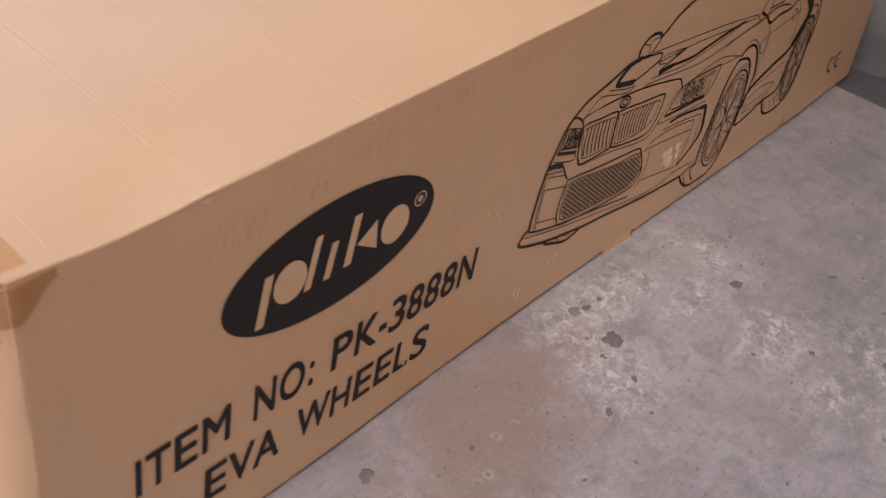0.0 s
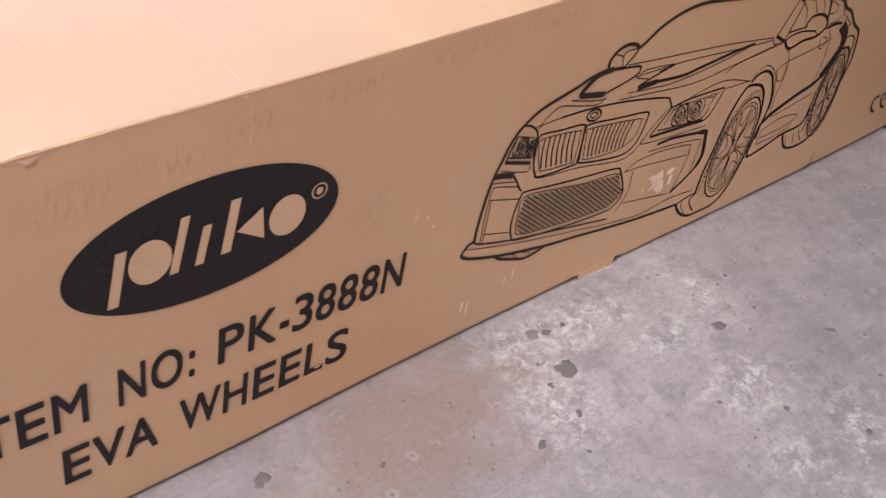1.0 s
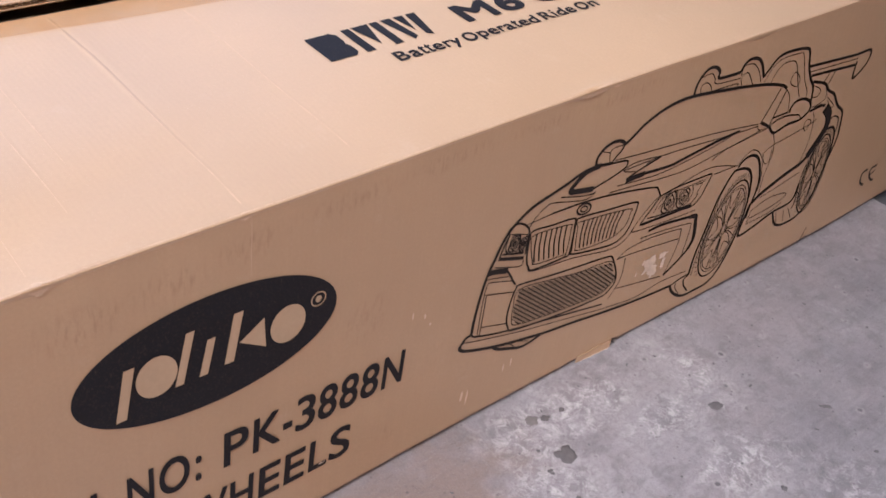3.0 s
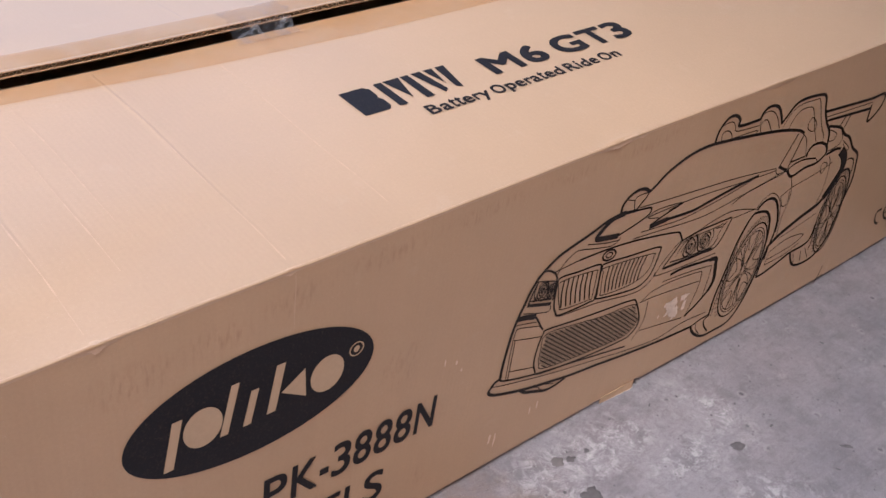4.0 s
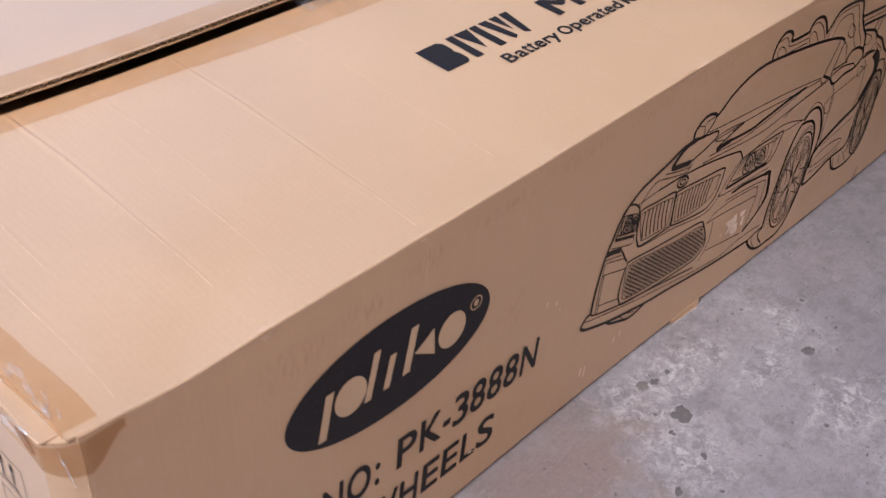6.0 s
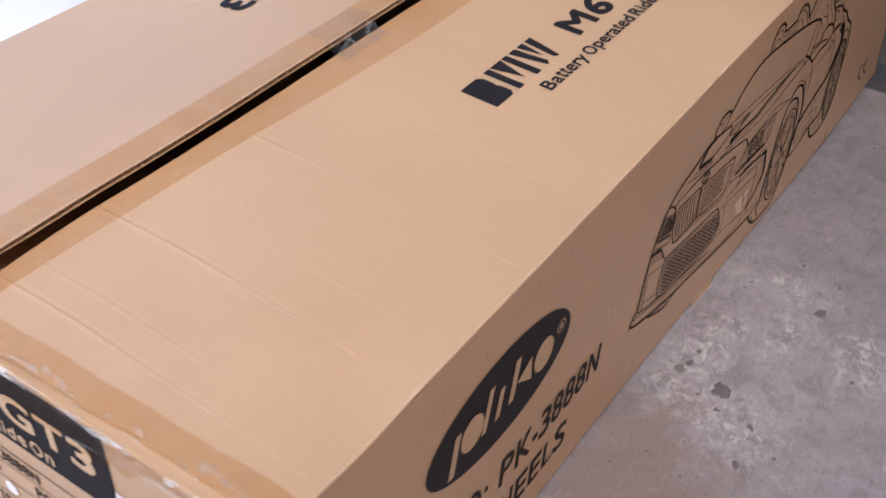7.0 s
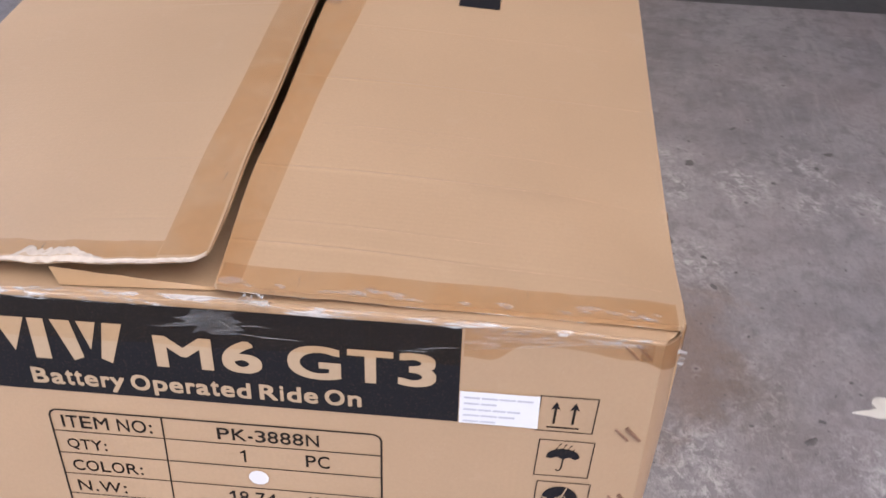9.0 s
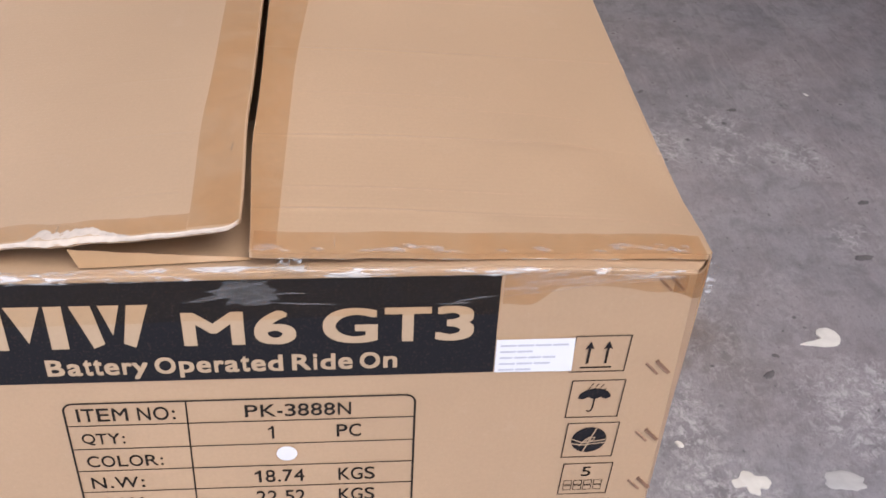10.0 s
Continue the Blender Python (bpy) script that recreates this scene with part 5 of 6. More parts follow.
drawing("side_skirt", "printed side skirt",
        (HEAVY, False, [(876.0, 107.7), (871.1, 73.9), (876.0, 67.1), (902.6, 70.9), (930.8, 77.3), (967.3, 79.8), (972.8, 102.0)]),
        (FINE, False, [(881.5, 79.7), (919.2, 79.8), (944.9, 85.7)]),
        (FINE, False, [(892.2, 109.4), (924.4, 113.0), (964.7, 118.1)]),
        (FINE, False, [(883.9, 96.7), (913.9, 102.3), (944.3, 98.2), (948.9, 93.1), (926.0, 87.6), (883.7, 86.1)]),
        (FINE, False, [(881.5, 79.7), (882.8, 97.1)]))
drawing("door", "printed door lines",
        (FINE, False, [(878.2, 192.1), (886.5, 177.0), (890.2, 160.9), (886.3, 139.4), (887.6, 115.0)]),
        (FINE, False, [(869.6, 170.8), (886.0, 175.8), (913.4, 177.8), (946.6, 180.5), (963.0, 183.9)]),
        (FINE, True, [(943.0, 189.2), (951.3, 185.7), (950.7, 180.6), (946.0, 175.3), (940.7, 179.4), (939.2, 186.4)]),
        (FINE, False, [(950.6, 195.0), (957.9, 183.3), (961.7, 155.6), (957.1, 132.9)]),
        (FINE, False, [(869.6, 170.8), (878.3, 156.5), (887.3, 156.5), (885.5, 172.7)]),
        (FINE, False, [(864.6, 202.1), (824.7, 200.2), (791.0, 198.3), (773.8, 193.0)]))
drawing("door_mirror", "printed door mirror",
        (HEAVY, False, [(897.9, 208.8), (897.8, 215.0), (905.1, 220.6), (921.3, 219.0), (935.5, 211.7), (940.1, 202.9), (934.6, 197.3), (922.8, 194.0), (901.7, 195.2), (878.2, 192.1), (865.1, 203.2)]),
        (MID, False, [(865.1, 203.2), (875.9, 207.1), (895.9, 206.8), (920.2, 201.1)]),
        (MID, False, [(866.7, 212.1), (879.6, 211.7), (893.8, 211.1)]),
        (FINE, False, [(920.2, 201.1), (928.4, 193.1)]))
drawing("headrest", "printed headrest",
        (HEAVY, False, [(710.4, 278.4), (710.8, 287.8), (715.6, 296.0), (724.1, 300.7), (734.4, 299.4), (742.6, 293.3), (745.5, 286.2), (778.8, 283.7)]),
        (FINE, False, [(720.4, 277.5), (718.3, 284.9), (724.7, 287.0), (733.1, 282.3), (737.8, 274.7)]),
        (FINE, False, [(716.2, 294.3), (729.8, 294.7), (737.3, 288.2), (743.3, 281.4), (781.7, 277.1)]),
        (FINE, False, [(740.0, 275.2), (777.6, 272.6), (778.2, 269.1)]))
drawing("headrest", "printed headrest",
        (HEAVY, False, [(778.8, 283.7), (782.7, 291.0), (791.9, 293.7), (803.8, 291.1), (813.5, 283.4), (823.8, 267.1)]),
        (FINE, False, [(787.7, 267.3), (783.2, 275.6), (786.4, 280.3), (794.3, 278.5), (807.4, 263.1)]),
        (FINE, False, [(780.9, 278.9), (783.0, 288.2), (797.3, 287.6), (810.9, 277.4), (821.6, 262.0)]))
drawing("seat_back", "printed seat back",
        (HEAVY, False, [(823.5, 267.7), (830.4, 274.5), (841.9, 283.7), (860.0, 285.3), (888.9, 281.9), (899.8, 276.2), (907.5, 259.3), (919.5, 242.2), (931.3, 229.6), (936.7, 211.4)]),
        (FINE, False, [(827.5, 261.1), (834.9, 273.0), (848.4, 280.0), (879.7, 278.8), (889.5, 274.9), (906.7, 245.2), (920.8, 227.8), (922.9, 219.9)]),
        (FINE, False, [(841.6, 254.8), (842.6, 262.7), (853.6, 273.2), (874.3, 272.0), (883.8, 262.9), (897.5, 239.6), (908.8, 223.4)]),
        (FINE, True, [(884.2, 258.1), (895.4, 249.6), (898.1, 242.4), (892.2, 240.2), (881.2, 246.5), (879.7, 253.3)]),
        (FINE, False, [(877.0, 240.9), (886.7, 231.3), (894.9, 210.8)]))
drawing("rear_wing", "printed rear wing",
        (HEAVY, False, [(909.4, 257.7), (957.8, 252.8), (1007.9, 247.9), (1037.5, 246.5), (1038.4, 231.7), (1021.3, 219.5), (1014.6, 221.1), (1013.0, 239.3)]),
        (HEAVY, False, [(920.0, 245.1), (964.8, 240.2), (1012.1, 235.1)]),
        (FINE, False, [(915.2, 250.4), (961.3, 246.5), (1013.5, 242.3)]),
        (MID, False, [(960.7, 241.8), (952.1, 230.2)]),
        (MID, False, [(970.2, 240.2), (963.5, 224.9)]))
drawing("rear_body", "printed rear body outline",
        (HEAVY, False, [(927.6, 236.6), (955.7, 227.4), (969.6, 215.9), (985.2, 207.6), (1001.6, 190.4), (1018.5, 178.7), (1024.4, 164.2), (1028.6, 140.1), (1022.3, 115.7)]),
        (FINE, False, [(932.6, 231.1), (950.1, 221.9), (947.5, 215.0), (934.9, 216.9)]),
        (FINE, False, [(960.5, 222.5), (967.8, 211.2), (962.6, 204.8), (942.2, 203.0)]),
        (FINE, False, [(971.9, 207.6), (992.4, 192.7), (985.8, 192.4), (974.4, 203.1)]),
        (FINE, False, [(947.9, 202.2), (964.2, 201.8)]))
drawing("approval_mark", "printed approval mark",
        (HEAVY, False, [(1145.5, 64.1), (1134.1, 62.9), (1133.9, 54.4), (1138.5, 46.6), (1147.9, 42.0)]),
        (HEAVY, False, [(1169.3, 63.0), (1156.0, 62.4), (1155.2, 54.8), (1162.3, 45.4), (1172.1, 40.7)]),
        (MID, False, [(1157.5, 53.3), (1169.7, 55.8)]))
wheel_lines("front_wheel", (837.3, 89.4), (14.1, 55.5), (29.0, -16.0))
wheel_lines("rear_wheel", (1000.8, 104.1), (4.1, 49.6), (22.0, -11.2))
ring_line("bonnet_badge", (588.7, 204.0), (8.2, 0.6), (-3.7, 5.8))
hatching("grille_mesh", [(526.1, 144.1), (605.7, 129.1), (651.1, 121.9), (662.4, 98.9), (652.5, 88.8), (640.8, 86.9), (587.4, 92.4), (533.8, 101.4), (525.5, 111.1), (524.1, 125.1)])

# ---- tape ----
def tape(name, us, vs, fn, material, label, owner):
    bm = bmesh.new()
    bm_grid(bm, us, vs, fn)
    bmesh.ops.recalc_face_normals(bm, faces=bm.faces[:])
    return part(name, bm, material, owner, label)


def tape_rim(x):
    return 0.247 - 0.012 * smooth(0.2, 0.5, x)


tape("tape", spread(0.005, L - 0.01, 160), spread(0, 1, 6), lambda x, k: Vector((x, tape_rim(x) + k * (near_edge(x) - 0.0006 - tape_rim(x)), top_near(x, tape_rim(x) + k * (near_edge(x) - tape_rim(x))) + 0.0011)), TAPE, "brown packing tape along the flap edge", NEAR)
tape("tape", spread(0.010, L - 0.01, 160), spread(0, 1, 6), lambda x, k: Vector((x, far_edge(x) + 0.0006 + k * 0.027, top_far(x, far_edge(x) + k * 0.027) + 0.0011)), TAPE, "brown packing tape along the flap edge", FAR)
def flap_end(y, k):
    """Across the flap's end, and below zero down its cut edge."""
    x = near_start(y)
    if k < 0:
        return Vector((x - 0.0008, y, top_near(x, y) + 0.0014 + k * 0.0042))
    return Vector((x - 0.0008 + k * (0.0188 + 0.001 * noise.noise((y * 20, 0, 0))), y, top_near(x + k * 0.018, y) + 0.0014))


tape("tape", spread(0.006, 0.2595, 80), [-1, -0.6, -0.2, 0] + spread(0.06, 1, 8), flap_end, TAPE, "brown packing tape across the flap end", NEAR)
tape("tape", spread(0.2935, W - 0.01, 50), spread(0, 1, 8), lambda y, k: Vector((far_start(y) + 0.002 + k * 0.015, y, top_far(far_start(y) + k * 0.015, y) + 0.0014)), TAPE, "brown packing tape across the flap end", FAR)


def tape_foot(y):
    """Lower rim of the tape over the top of the end panel."""
    return 0.3062 + 0.0008 * noise.noise((y * 60, 3, 3)) + 0.0125 * smooth(0.106, 0.088, y) - 0.0050 * smooth(0.065, 0.030, y)


tape("tape", spread(0.018, 0.122, 60), spread(0, 1, 8), lambda y, k: on_end(y, tape_foot(y) + k * (end_top(y) - tape_foot(y)), 0.0016 + 0.0008 * abs(noise.noise((y * 60, k * 4, 1)))), TAPE, "creased brown tape over the end", END)
tape("tape", spread(0.123, 0.47, 120), spread(0, 1, 8), lambda y, k: on_end(y, 0.2995 - 0.006 * smooth(0.13, 0.42, y) + 0.001 * noise.noise((y * 25, 3, 7)) + k * (end_top(y) - 0.2995 + 0.006 * smooth(0.13, 0.42, y)), 0.0018 + 0.0006 * abs(noise.noise((y * 50, k * 3, 4)))), THIN_TAPE, "thin brown tape over the banner", END)


def over_fold(y, k, wrinkle):
    """Runs up the end panel, over the fold and a little way in."""
    a = k * 1.0 - 0.35
    n = wrinkle * noise.noise((y * 90, k * 5, 2)) + 0.5 * wrinkle * noise.noise((y * 240, k * 9, 4))
    if a < 0:
        return on_end(y, end_top(y) + a * 0.010, 0.0022 + abs(n))
    return Vector((end_x(y, H) - 0.001 + a * 0.012, y, end_top(y) + 0.0016 + 0.0012 * math.sin(a * 3) + abs(n)))


tape("clear_tape", spread(0.232, 0.46, 200), spread(0, 1, 12), lambda y, k: over_fold(y, 0.12 + k * 0.55, 0.0010), GLINT, "shiny wrinkled clear tape over the fold", END)
tape("clear_tape", spread(0.020, 0.236, 160), spread(0, 1, 8), lambda y, k: over_fold(y, k * 0.34 + 0.08, 0.0008), GLINT, "shiny clear tape over the fold", END)


def wedge_foot(y):
    """Lower rim of the clear tape pulled up towards the corner."""
    return min(end_top(y) - 0.0005, 0.3128 + 0.0037 * smooth(0.124, 0.096, y) + 0.0085 * smooth(0.105, 0.050, y))


tape("clear_tape", spread(0.020, 0.124, 60), spread(0, 1, 8), lambda y, k: on_end(y, wedge_foot(y) + k * (end_top(y) - wedge_foot(y)), 0.0026 + 0.0008 * abs(noise.noise((y * 70, k * 6, 2)))), CLEAR, "clear tape pulled tight to the corner", END)


def tape_fold(points, width, depth=0.0012, material=None):
    """A sharp narrow pleat in clear tape, thin at both ends."""
    pts = curve([(-y, z) for y, z in points], steps=6)
    bm = bmesh.new()
    rows = []
    for i, p in enumerate(pts):
        k = math.sin(math.pi * (i + 0.4) / (len(pts) - 0.2))
        w = 0.5 * width * k * (1 + 0.5 * noise.noise((p.x * 400, p.y * 400, 1)))
        rows.append([bm.verts.new(on_end(-p.x, p.y - w, 0.0030)), bm.verts.new(on_end(-p.x, p.y + 0.3 * w, 0.0030 + depth * k)), bm.verts.new(on_end(-p.x, p.y + w, 0.0030))])
    for a, b in zip(rows, rows[1:]):
        for j in (0, 1):
            bm.faces.new((a[j], b[j], b[j + 1], a[j + 1]))
    bmesh.ops.recalc_face_normals(bm, faces=bm.faces[:])
    part("tape_pleat", bm, material or PLEAT, END, "pale pleat in clear tape", shade=False)


for pts, w in (([(0.300, 0.3104), (0.287, 0.3118), (0.272, 0.3145)], 0.0012), ([(0.292, 0.3125), (0.280, 0.3150), (0.270, 0.3190)], 0.0010), ([(0.285, 0.3180), (0.276, 0.3195), (0.262, 0.3215)], 0.0014),
               ([(0.266, 0.3085), (0.260, 0.3110), (0.250, 0.3130)], 0.0012), ([(0.252, 0.3100), (0.232, 0.3088), (0.212, 0.3084)], 0.0011), ([(0.252, 0.3150), (0.242, 0.3165), (0.230, 0.3160)], 0.0010),
               ([(0.262, 0.3200), (0.256, 0.3160), (0.252, 0.3120)], 0.0012), ([(0.151, 0.3090), (0.138, 0.3118), (0.125, 0.3135)], 0.0014), ([(0.160, 0.3078), (0.148, 0.3086), (0.140, 0.3084)], 0.0008),
               ([(0.1240, 0.3130), (0.0960, 0.3166), (0.0560, 0.3240), (0.0230, 0.3268)], 0.0009), ([(0.066, 0.3242), (0.045, 0.3250), (0.022, 0.3262)], 0.0012), ([(0.058, 0.3215), (0.040, 0.3236), (0.022, 0.3254)], 0.0008),
               ([(0.106, 0.3205), (0.085, 0.3222), (0.060, 0.3240)], 0.0007)):
    tape_fold(pts, w * 0.8, 0.0008)


def haze_patch():
    """Crumpled clear tape stuck on the banner."""
    bm = bmesh.new()
    def fn(a, r):
        t = 2 * math.pi * a
        rad = r * (1 + 0.7 * noise.noise((math.cos(t) * 2.2, math.sin(t) * 2.2, 4)) + 0.5 * noise.noise((math.cos(t) * 7, math.sin(t) * 7, 1)))
        y, z = 0.2640 - 0.0160 * rad * math.cos(t), min(0.3262, 0.3165 + 0.0095 * rad * math.sin(t))
        n = abs(noise.noise((y * 260, z * 200, 3))) + 0.6 * abs(noise.noise((y * 700, z * 500, 8)))
        return on_end(y, z, 0.0022 + 0.0024 * n * (1 - 0.6 * r))
    bm_grid(bm, spread(0, 1, 44), spread(0.02, 1, 12), fn)
    bmesh.ops.remove_doubles(bm, verts=bm.verts[:], dist=0.00002)
    bmesh.ops.recalc_face_normals(bm, faces=bm.faces[:])
    part("clear_tape", bm, HAZE, END, "crumpled clear tape on the banner", shade=False)


haze_patch()


def tuft():
    """A torn scrap of clear tape standing up from the fold."""
    bm = bmesh.new()
    def fn(a, b):
        y = 0.250 - 0.020 * a - 0.003 * b
        high = 0.010 + 0.006 * a + 0.003 * noise.noise((a * 9, 1, 1))
        n = noise.noise((a * 10, b * 5, 2)) + 0.5 * noise.noise((a * 24, b * 8, 5))
        return Vector((end_x(y, H) - 0.001 + 0.004 * n * (0.3 + b), y + 0.002 * n, end_top(y) - 0.003 + high * b))
    bm_grid(bm, spread(0, 1, 22), spread(0, 1, 10), fn)
    bmesh.ops.recalc_face_normals(bm, faces=bm.faces[:])
    part("tape_scrap", bm, GLINT, END, "torn whitish scrap of clear tape", shade=False)


tuft()


def fringe():
    """Shreds of tape hanging from the lower rim of the near flap."""
    def fn(y, k):
        drop = 0.0001 + 0.0034 * max(0.0, noise.noise((y * 70, 0, 4))) + 0.0015 * max(0.0, noise.noise((y * 210, 0, 2)))
        drop *= 0.10 + 0.90 * math.exp(-((y - 0.165) / 0.03) ** 2)
        x = near_start(y) - 0.0004
        return Vector((x - 0.0008 * k, y, top_near(0.003, y) - 0.0028 - drop * k))
    tape("tape_fringe", spread(0.02, 0.25, 200), spread(0, 1, 4), fn, GLINT, "ragged whitish tape rim under the flap", NEAR)


fringe()


def lip():
    """A loose end of tape that stands up behind the fold."""
    def fn(a, b):
        y = 0.3525 - 0.098 * a + 0.002 * b
        h = 0.0115 * (1 - a) ** 1.2 * b
        return Vector((0.007 + 0.002 * b + 0.003 * a, y + 0.003 * b * (1 - a), end_top(y) + 0.003 + h * (1 + 0.15 * noise.noise((a * 9, 1, 1)))))
    tape("tape_end", spread(0, 1, 16), spread(0, 1, 6), fn, STRIP, "loose folded strip of brown paper", END)


lip()


def crinkles():
    """Small sharp blisters where clear tape is drawn over the end of the near flap and the fold below it; painted pale
    for their glints.
    """
    rnd = random.Random(31)
    spots = [(0.256, 0.4), (0.250, 0.8), (0.243, 0.2)] + [(rnd.uniform(0.15, 0.21), rnd.uniform(0, 1)) for _ in range(8)] + [(rnd.uniform(0.016, 0.060), rnd.uniform(0.1, 1.2)) for _ in range(10)] + [(rnd.uniform(0.06, 0.25), rnd.uniform(0, 0.6)) for _ in range(7)]
    for n, (cy, deep) in enumerate(spots):
        long, wide = rnd.uniform(0.004, 0.011), rnd.uniform(0.0016, 0.0036)
        def fn(a, b):
            y = max(0.010, min(0.2585, cy + long * (a - 0.5) + 0.002 * noise.noise((b * 4, n, 1)) + 0.003 * (b - 0.5)))
            x = near_start(y) - 0.0006 + deep * 0.006 + wide * (b - 0.5) * (0.25 + 1.2 * math.sin(math.pi * a) * (1 + 0.7 * noise.noise((a * 5, n, 6))))
            x = max(x, near_start(y) - 0.0006)
            swell = math.sin(math.pi * a) * math.sin(math.pi * b)
            return Vector((x, y, top_near(x, y) + 0.0017 + swell * (0.0005 + 0.0016 * abs(noise.noise((a * 6, b * 3, n))))))
        tape("tape_crinkle", spread(0, 1, 10), spread(0, 1, 6), fn, SHINE, "shiny blister in clear tape", NEAR)


crinkles()


def corner_tape():
    """Tape wrapped round the upright corner below the flap."""
    def fn(a, z):
        crush = 1 + 0.04 * noise.noise((a * 9, z * 80, 3))
        low = z * (0.013 + 0.011 * smooth(0.0, 0.5, a)) * (1 - 0.75 * smooth(0.6, 1.0, a))
        zz = H + 0.006 - low
        s = a * 0.056 - 0.012
        if s < 0:
            return Vector((end_x(0, zz) - 0.0010, 0.013 - s, zz))
        if s < 0.020:
            return corner_at(s / 0.020, zz) + Vector((-0.0010, -0.0010, 0)) * crush
        return Vector((0.017 + s - 0.020, side_y(0.026, zz) - 0.0010, zz))
    tape("tape", spread(0, 1, 30), spread(0, 1, 10), fn, DARK_TAPE, "brown tape wrapped round the corner", box)
    def flag(a, b):
        n = noise.noise((a * 5, b * 7, 3))
        return Vector((0.006 + 0.004 * b + 0.001 * n, 0.006 - 0.004 * b - (0.007 * a * (1 - b) ** 0.6 + 0.001 * n), 0.330 - 0.034 * b))
    tape("clear_tape", spread(0, 1, 10), spread(0, 1, 14), flag, GLINT, "loose flag of clear tape at the corner", box)


corner_tape()


def bridge(x0, x1, seed):
    """Clear tape left across the gap between the flaps."""
    def fn(a, b):
        x = x0 + (x1 - x0) * a + 0.004 * noise.noise((b * 6, a * 3, seed))
        y = near_edge(x) - 0.014 + 0.044 * b
        z0 = top_near(x, min(y, near_edge(x))) + 0.0022
        z1 = top_far(x, max(y, far_edge(x))) + 0.0022
        k = smooth(near_edge(x) - 0.002, far_edge(x) + 0.004, y)
        return Vector((x, y, z0 + (z1 - z0) * k + 0.0006 * noise.noise((a * 25, b * 5, seed))))
    tape("clear_tape", spread(0, 1, 26), spread(0, 1, 16), fn, BRIDGE, "scuffed clear tape across the gap", box)


bridge(0.385, 0.445, 2.0)

# ---- staples down the joint of the near end ----
def staple():
    bm = bmesh.new()
    for d in (-0.0032, 0.0032):
        made = bmesh.ops.create_cube(bm, size=1)["verts"]
        for v in made:
            u, z, x = v.co.y * 0.0125, v.co.z * 0.0017, v.co.x * 0.0010
            c, s = math.cos(radians(-48)), math.sin(radians(-48))
            v.co = Vector((x, -(u * c - z * s) - d, u * s + z * c + d * 0.25))
    bmesh.ops.bevel(bm, geom=bm.edges[:], offset=0.0004, segments=1, affect="EDGES")
    return bm


first = None
for i, (y, z) in enumerate(((0.0265, 0.3190), (0.0240, 0.2545), (0.0215, 0.1965), (0.0195, 0.1510), (0.0180, 0.0950), (0.0170, 0.0400))):
    if first is None:
        first = part("staple", staple(), STAPLE, END, "flat rusty staple pair")
        first.location = on_end(y, z, 0.0004)
    else:
        copy = new("staple", first.data)
        copy.parent = END
        copy.location = on_end(y, z, 0.0004)
        tagged(copy, "flat rusty staple pair")

# ---- marks lying on the floor ----
def blob(name, x, y, r, squash, height, material, label, category, seed, turn=0.0, n=22, group="", rough=0.3):
    """A small flat lump with an uneven outline."""
    bm = bmesh.new()
    rings = ((1.0, 0.0), (0.92, 0.55), (0.7, 0.9), (0.35, 1.0))
    c, s = math.cos(turn), math.sin(turn)
    made = []
    for q, h in rings:
        row = []
        for i in range(n):
            t = 2 * math.pi * i / n
            k = r * q * (1 + rough * noise.noise((math.cos(t) * 1.6 + seed, math.sin(t) * 1.6, seed * 3)) + rough * 0.5 * noise.noise((math.cos(t) * 5, math.sin(t) * 5 + seed, seed)))
            u, v = k * math.cos(t), k * math.sin(t) * squash
            row.append(bm.verts.new((u * c - v * s, u * s + v * c, height * h * (1 + 0.3 * noise.noise((u * 300, v * 300, seed))))))
        made.append(row)
    for a, b in zip(made, made[1:]):
        for i in range(n):
            bm.faces.new((a[i], a[(i + 1) % n], b[(i + 1) % n], b[i]))
    bm.faces.new(made[-1])
    bmesh.ops.recalc_face_normals(bm, faces=bm.faces[:])
    ob = part(name, bm, material, None)
    ob.location = (x, y, 0.0002)
    return tagged(ob, label, category, group)


for i, (x, y, r, q, turn) in enumerate(((0.543, -0.076, 0.0098, 0.9, 0.3), (0.710, -0.119, 0.0066, 0.75, -0.5), (0.803, -0.185, 0.0060, 0.45, -0.8), (0.559, -0.034, 0.0048, 0.8, -0.4), (0.580, -0.035, 0.0030, 0.8, 0.4),
                                        (0.262, -0.026, 0.0080, 0.7, 0.5), (0.517, -0.081, 0.0030, 0.7, 0.1), (0.464, -0.123, 0.0052, 0.6, 0.6), (0.514, -0.118, 0.0046, 0.5, 0.9), (0.763, -0.123, 0.0030, 0.5, 0.2),
                                        (0.677, -0.219, 0.0034, 0.7, 0.7), (0.718, -0.279, 0.0042, 0.7, 0.1), (0.754, -0.300, 0.0075, 0.5, -1.2), (0.536, -0.396, 0.0070, 0.6, -1.3), (0.430, -0.355, 0.0110, 0.45, -1.4),
                                        (0.250, -0.188, 0.0085, 0.4, 2.3), (0.276, -0.203, 0.0042, 0.5, 1.4), (0.345, -0.066, 0.0030, 0.7, 0.2))):
    blob("tar_spot", x, y, r, q, 0.0008, TAR, "dark flattened tar spot on the concrete", "tar spot", 3.1 * i + 0.7, turn, group="tar spots on the floor", rough=0.55)
blob("damp_spot", 0.546, -0.029, 0.0070, 0.8, 0.0004, GREY_SPOT, "small grey stain on the concrete", "floor stain", 71.0, 0.2, 24, "", 0.4)


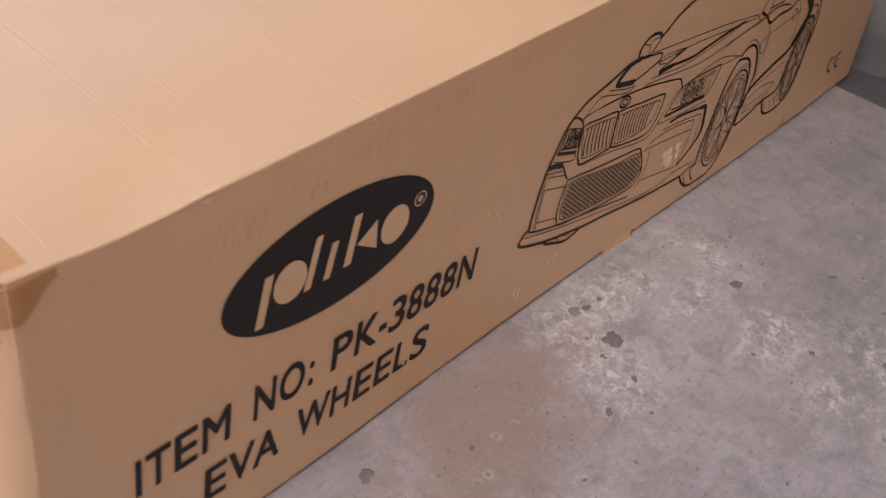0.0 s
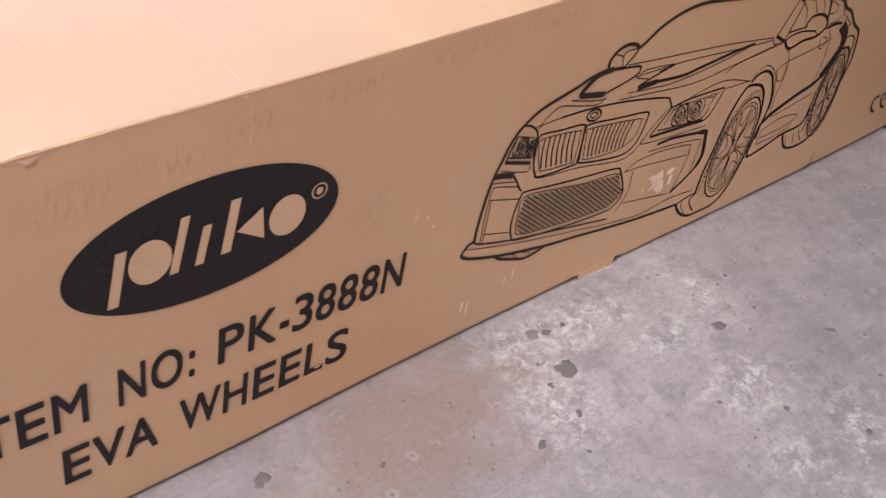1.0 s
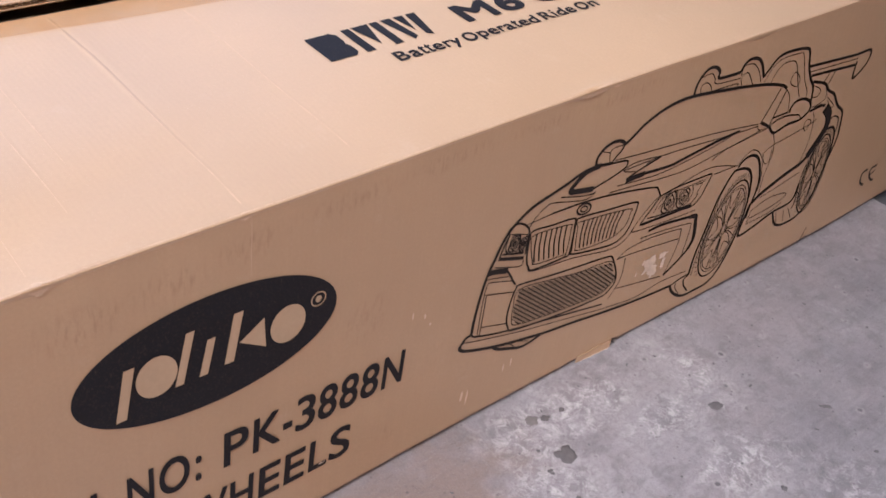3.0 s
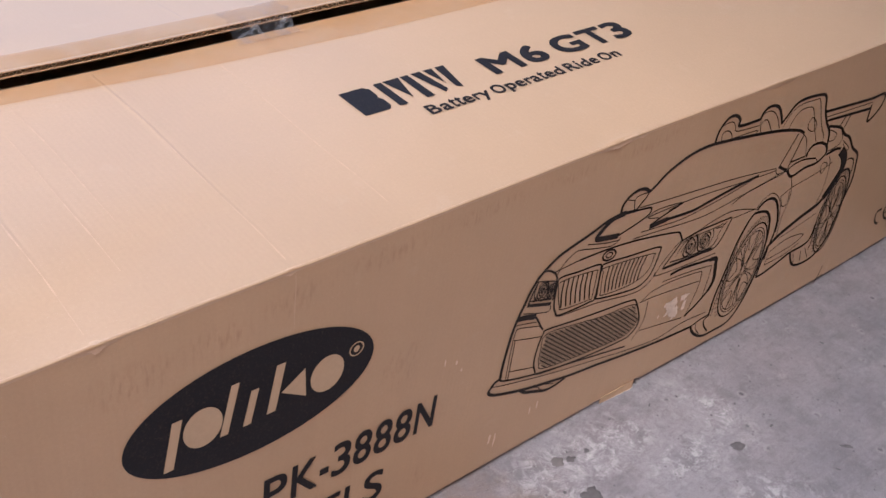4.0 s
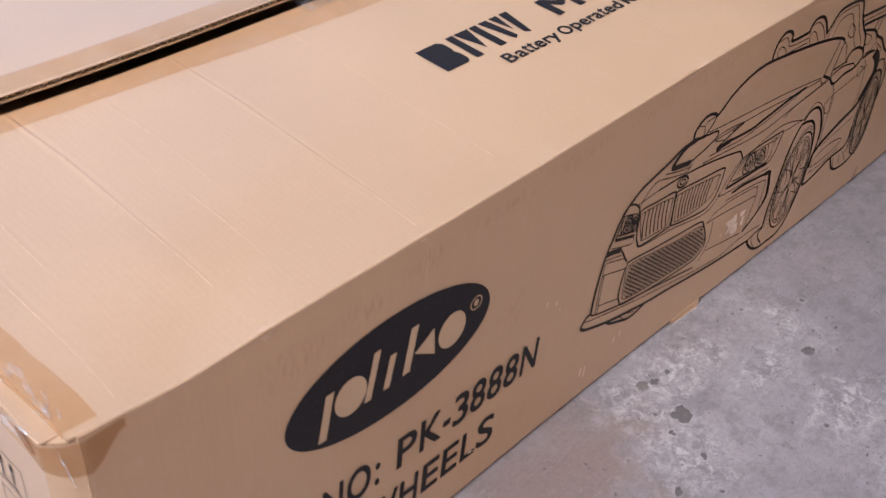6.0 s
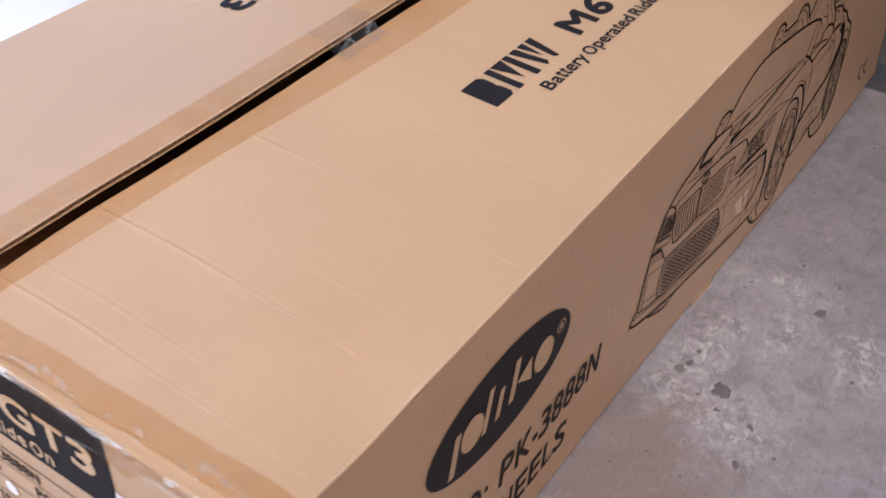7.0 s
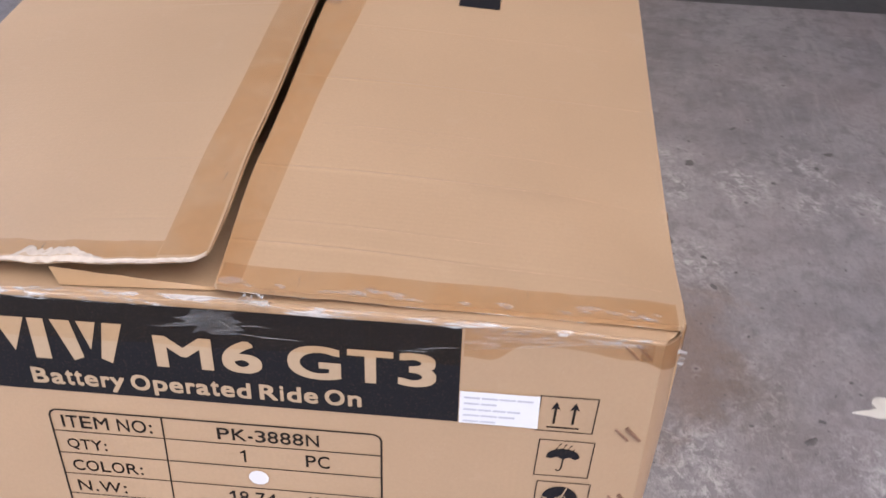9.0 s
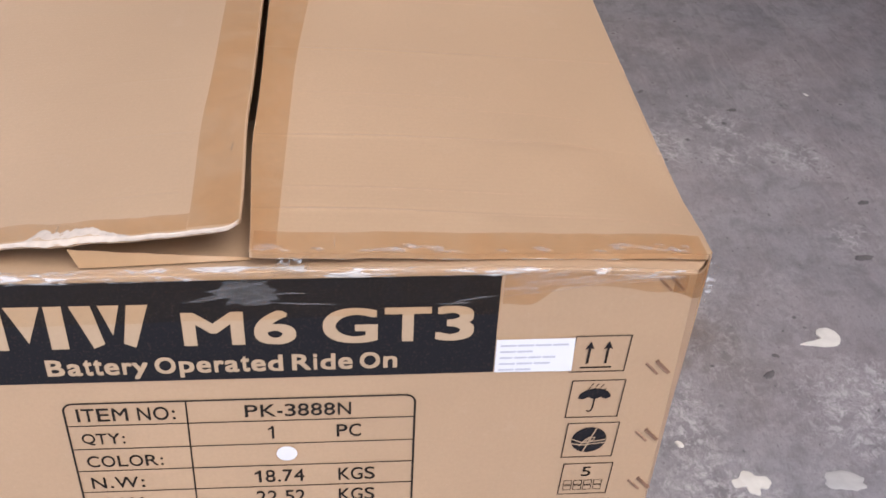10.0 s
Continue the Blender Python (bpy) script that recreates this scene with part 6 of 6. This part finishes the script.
def chips():
    """Small dark chips and holes scattered over the slab."""
    rnd = random.Random(11)
    bm = bmesh.new()
    for _ in range(420):
        x, y = rnd.uniform(-0.1, 1.15), rnd.uniform(-0.75, -0.02)
        r, t, q = rnd.choice((0.0008, 0.0010, 0.0013, 0.0018, 0.0026)), rnd.uniform(0, math.pi), rnd.uniform(0.3, 0.8)
        ring = []
        for i in range(7):
            a = 2 * math.pi * i / 7
            k = r * rnd.uniform(0.7, 1.3)
            u, v = k * math.cos(a), k * q * math.sin(a)
            ring.append(bm.verts.new((x + u * math.cos(t) - v * math.sin(t), y + u * math.sin(t) + v * math.cos(t), 0.0002)))
        top = bm.verts.new((x, y, 0.0006))
        for i in range(7):
            bm.faces.new((ring[i], ring[(i + 1) % 7], top))
    ob = part("grit", bm, TAR, None)
    tagged(ob, "fine dark grit and chips scattered on the concrete", "grit", kind="stuff")


chips()


def flake(name, place, outline, label, height=0.0016):
    """A flat curled chip of white paint with a ragged rim."""
    pts = curve(outline, True, 4)
    pts = [p * (1 + 0.05 * noise.noise((p.x * 900, p.y * 900, 3))) for p in pts]
    mid = sum(pts, Vector((0, 0))) / len(pts)
    bm = bmesh.new()
    low = [bm.verts.new((p.x, p.y, 0.0003)) for p in pts]
    rim = [bm.verts.new((p.x, p.y, 0.0012 + 0.0006 * noise.noise((p.x * 200, p.y * 200, 1)))) for p in pts]
    inner = [bm.verts.new((*(mid + (p - mid) * 0.9), height * (1 + 0.4 * noise.noise((p.x * 150, p.y * 150, 5))))) for p in pts]
    n = len(pts)
    for a, b in ((low, rim), (rim, inner)):
        for i in range(n):
            bm.faces.new((a[i], a[(i + 1) % n], b[(i + 1) % n], b[i]))
    bmesh.ops.triangulate(bm, faces=[bm.faces.new(inner)])
    bmesh.ops.recalc_face_normals(bm, faces=bm.faces[:])
    ob = part(name, bm, FLAKE, None)
    ob.location = (*place, 0.0)
    tagged(ob, label, "paint flake", "paint flakes")


flake("paint_flake", (0.302, -0.264), [(0.013, -0.002), (0.008, -0.010), (-0.002, -0.013), (-0.012, -0.008), (-0.015, 0.004), (-0.013, 0.018), (-0.011, 0.031), (-0.008, 0.022), (-0.005, 0.012), (-0.003, 0.007), (0.003, 0.010), (0.011, 0.006)], "curled hooked flake of white paint on concrete")
flake("paint_flake", (0.120, -0.130), [(0.013, 0.004), (0.011, -0.003), (0.007, -0.006), (0.006, -0.015), (-0.001, -0.017), (-0.007, -0.012), (-0.006, -0.006), (-0.013, -0.004), (-0.011, 0.004), (-0.004, 0.006), (-0.005, 0.015), (0.003, 0.016), (0.005, 0.010)], "ragged white paint flake on concrete")
blob("paint_flake", 0.165, -0.079, 0.0042, 0.8, 0.0015, FLAKE, "tiny white paint flake on concrete", "paint flake", 47.0, 0.5, 18, "paint flakes", 0.6)
blob("paint_flake", 0.797, -0.418, 0.0040, 0.5, 0.0012, FLAKE, "tiny white paint flake on concrete", "paint flake", 49.0, 0.5, 18, "paint flakes", 0.6)
blob("plaster_smear", 0.120, -0.212, 0.0190, 0.55, 0.0008, GREY_FLAKE, "pale dried plaster smear on concrete", "plaster smear", 53.0, 1.57, 26, "", 0.4)

# ---- behind the carton ----
def sack(name, x, y, rx, ry, h, material, label, seed, nose=0.0):
    """A plump filled sack: rounded foot, bulging sides, gathered top."""
    bm = bmesh.new()
    n, rows = 40, []
    for j in range(15):
        v = j / 14
        z = h * v
        k = (0.80 + 0.20 * smooth(0, 0.25, v)) * (1 - 0.45 * smooth(0.7, 1.0, v) ** 2)
        row = []
        for i in range(n):
            t = 2 * math.pi * i / n
            c, s = math.cos(t), math.sin(t)
            e = 1.0 / (abs(c) ** 3 + abs(s) ** 3) ** (1 / 3)
            f = k * e * (1 + 0.07 * noise.noise((c * 2 + seed, s * 2, v * 3)) + 0.02 * noise.noise((c * 7, s * 7 + seed, v * 9)))
            point = nose * max(0.0, -c) ** 6
            row.append(bm.verts.new((x + rx * f * c - point * (1 - 0.6 * v), y + ry * f * s * (1 - 2.2 * point * 0), z - 0.012)))
        rows.append(row)
    for a, b in zip(rows, rows[1:]):
        for i in range(n):
            bm.faces.new((a[i], a[(i + 1) % n], b[(i + 1) % n], b[i]))
    bm.faces.new(rows[0])
    bm.faces.new(rows[-1])
    bmesh.ops.recalc_face_normals(bm, faces=bm.faces[:])
    ob = part(name, bm, material, None)
    return tagged(ob, label, "sack", "sacks behind the carton")


sack("sack", 1.42, 0.035, 0.15, 0.135, 0.42, WOVEN, "pale grey woven sack standing on the floor", 1.0)
sack("sack", 1.45, -0.225, 0.16, 0.085, 0.40, WOVEN, "pale grey woven sack between two brown ones", 4.0)
sack("sack", 1.43, -0.130, 0.15, 0.035, 0.30, BROWN_SACK, "dark brown folded sack squeezed between pale ones", 8.0, 0.03)
sack("sack", 1.47, -0.430, 0.20, 0.125, 0.40, BROWN_SACK, "dark brown sack standing on the floor", 12.0)


def white_cabinet():
    """A low white plastic drawer unit behind the carton."""
    ob = empty("drawer_unit", (0.22, 0.86, 0))
    tagged(ob, "low white plastic drawer unit on the floor behind the carton", "drawer unit")
    x0, x1, yf, yb = -0.30, 0.32, -0.17, 0.16
    part("body", bm_box(bmesh.new(), (x0, yf + 0.008, 0.02), (x1, yb, 0.20), 0.008), WHITE_PLASTIC, ob)
    for z0, z1 in ((0.028, 0.104), (0.110, 0.188)):
        d = part("drawer", bm_box(bmesh.new(), (x0 + 0.012, yf - 0.004, z0), (x1 - 0.012, yf + 0.02, z1), 0.006), WHITE_PLASTIC, ob)
        part("handle", bm_box(bmesh.new(), (x0 + 0.23, yf - 0.010, z1 - 0.022), (x1 - 0.23, yf - 0.003, z1 - 0.010), 0.003), WHITE_PLASTIC, d)
    for lx in (x0 + 0.03, x1 - 0.08):
        for ly in (yf + 0.03, yb - 0.07):
            part("foot", bm_box(bmesh.new(), (lx, ly, 0.0), (lx + 0.045, ly + 0.04, 0.024), 0.004), WHITE_PLASTIC, ob)
    rail = part("guard_rail", bm_box(bmesh.new(), (x0, yf - 0.035, 0.0), (0.175, yf - 0.014, 0.185), 0.005), WHITE_PLASTIC, ob)
    return ob


white_cabinet()
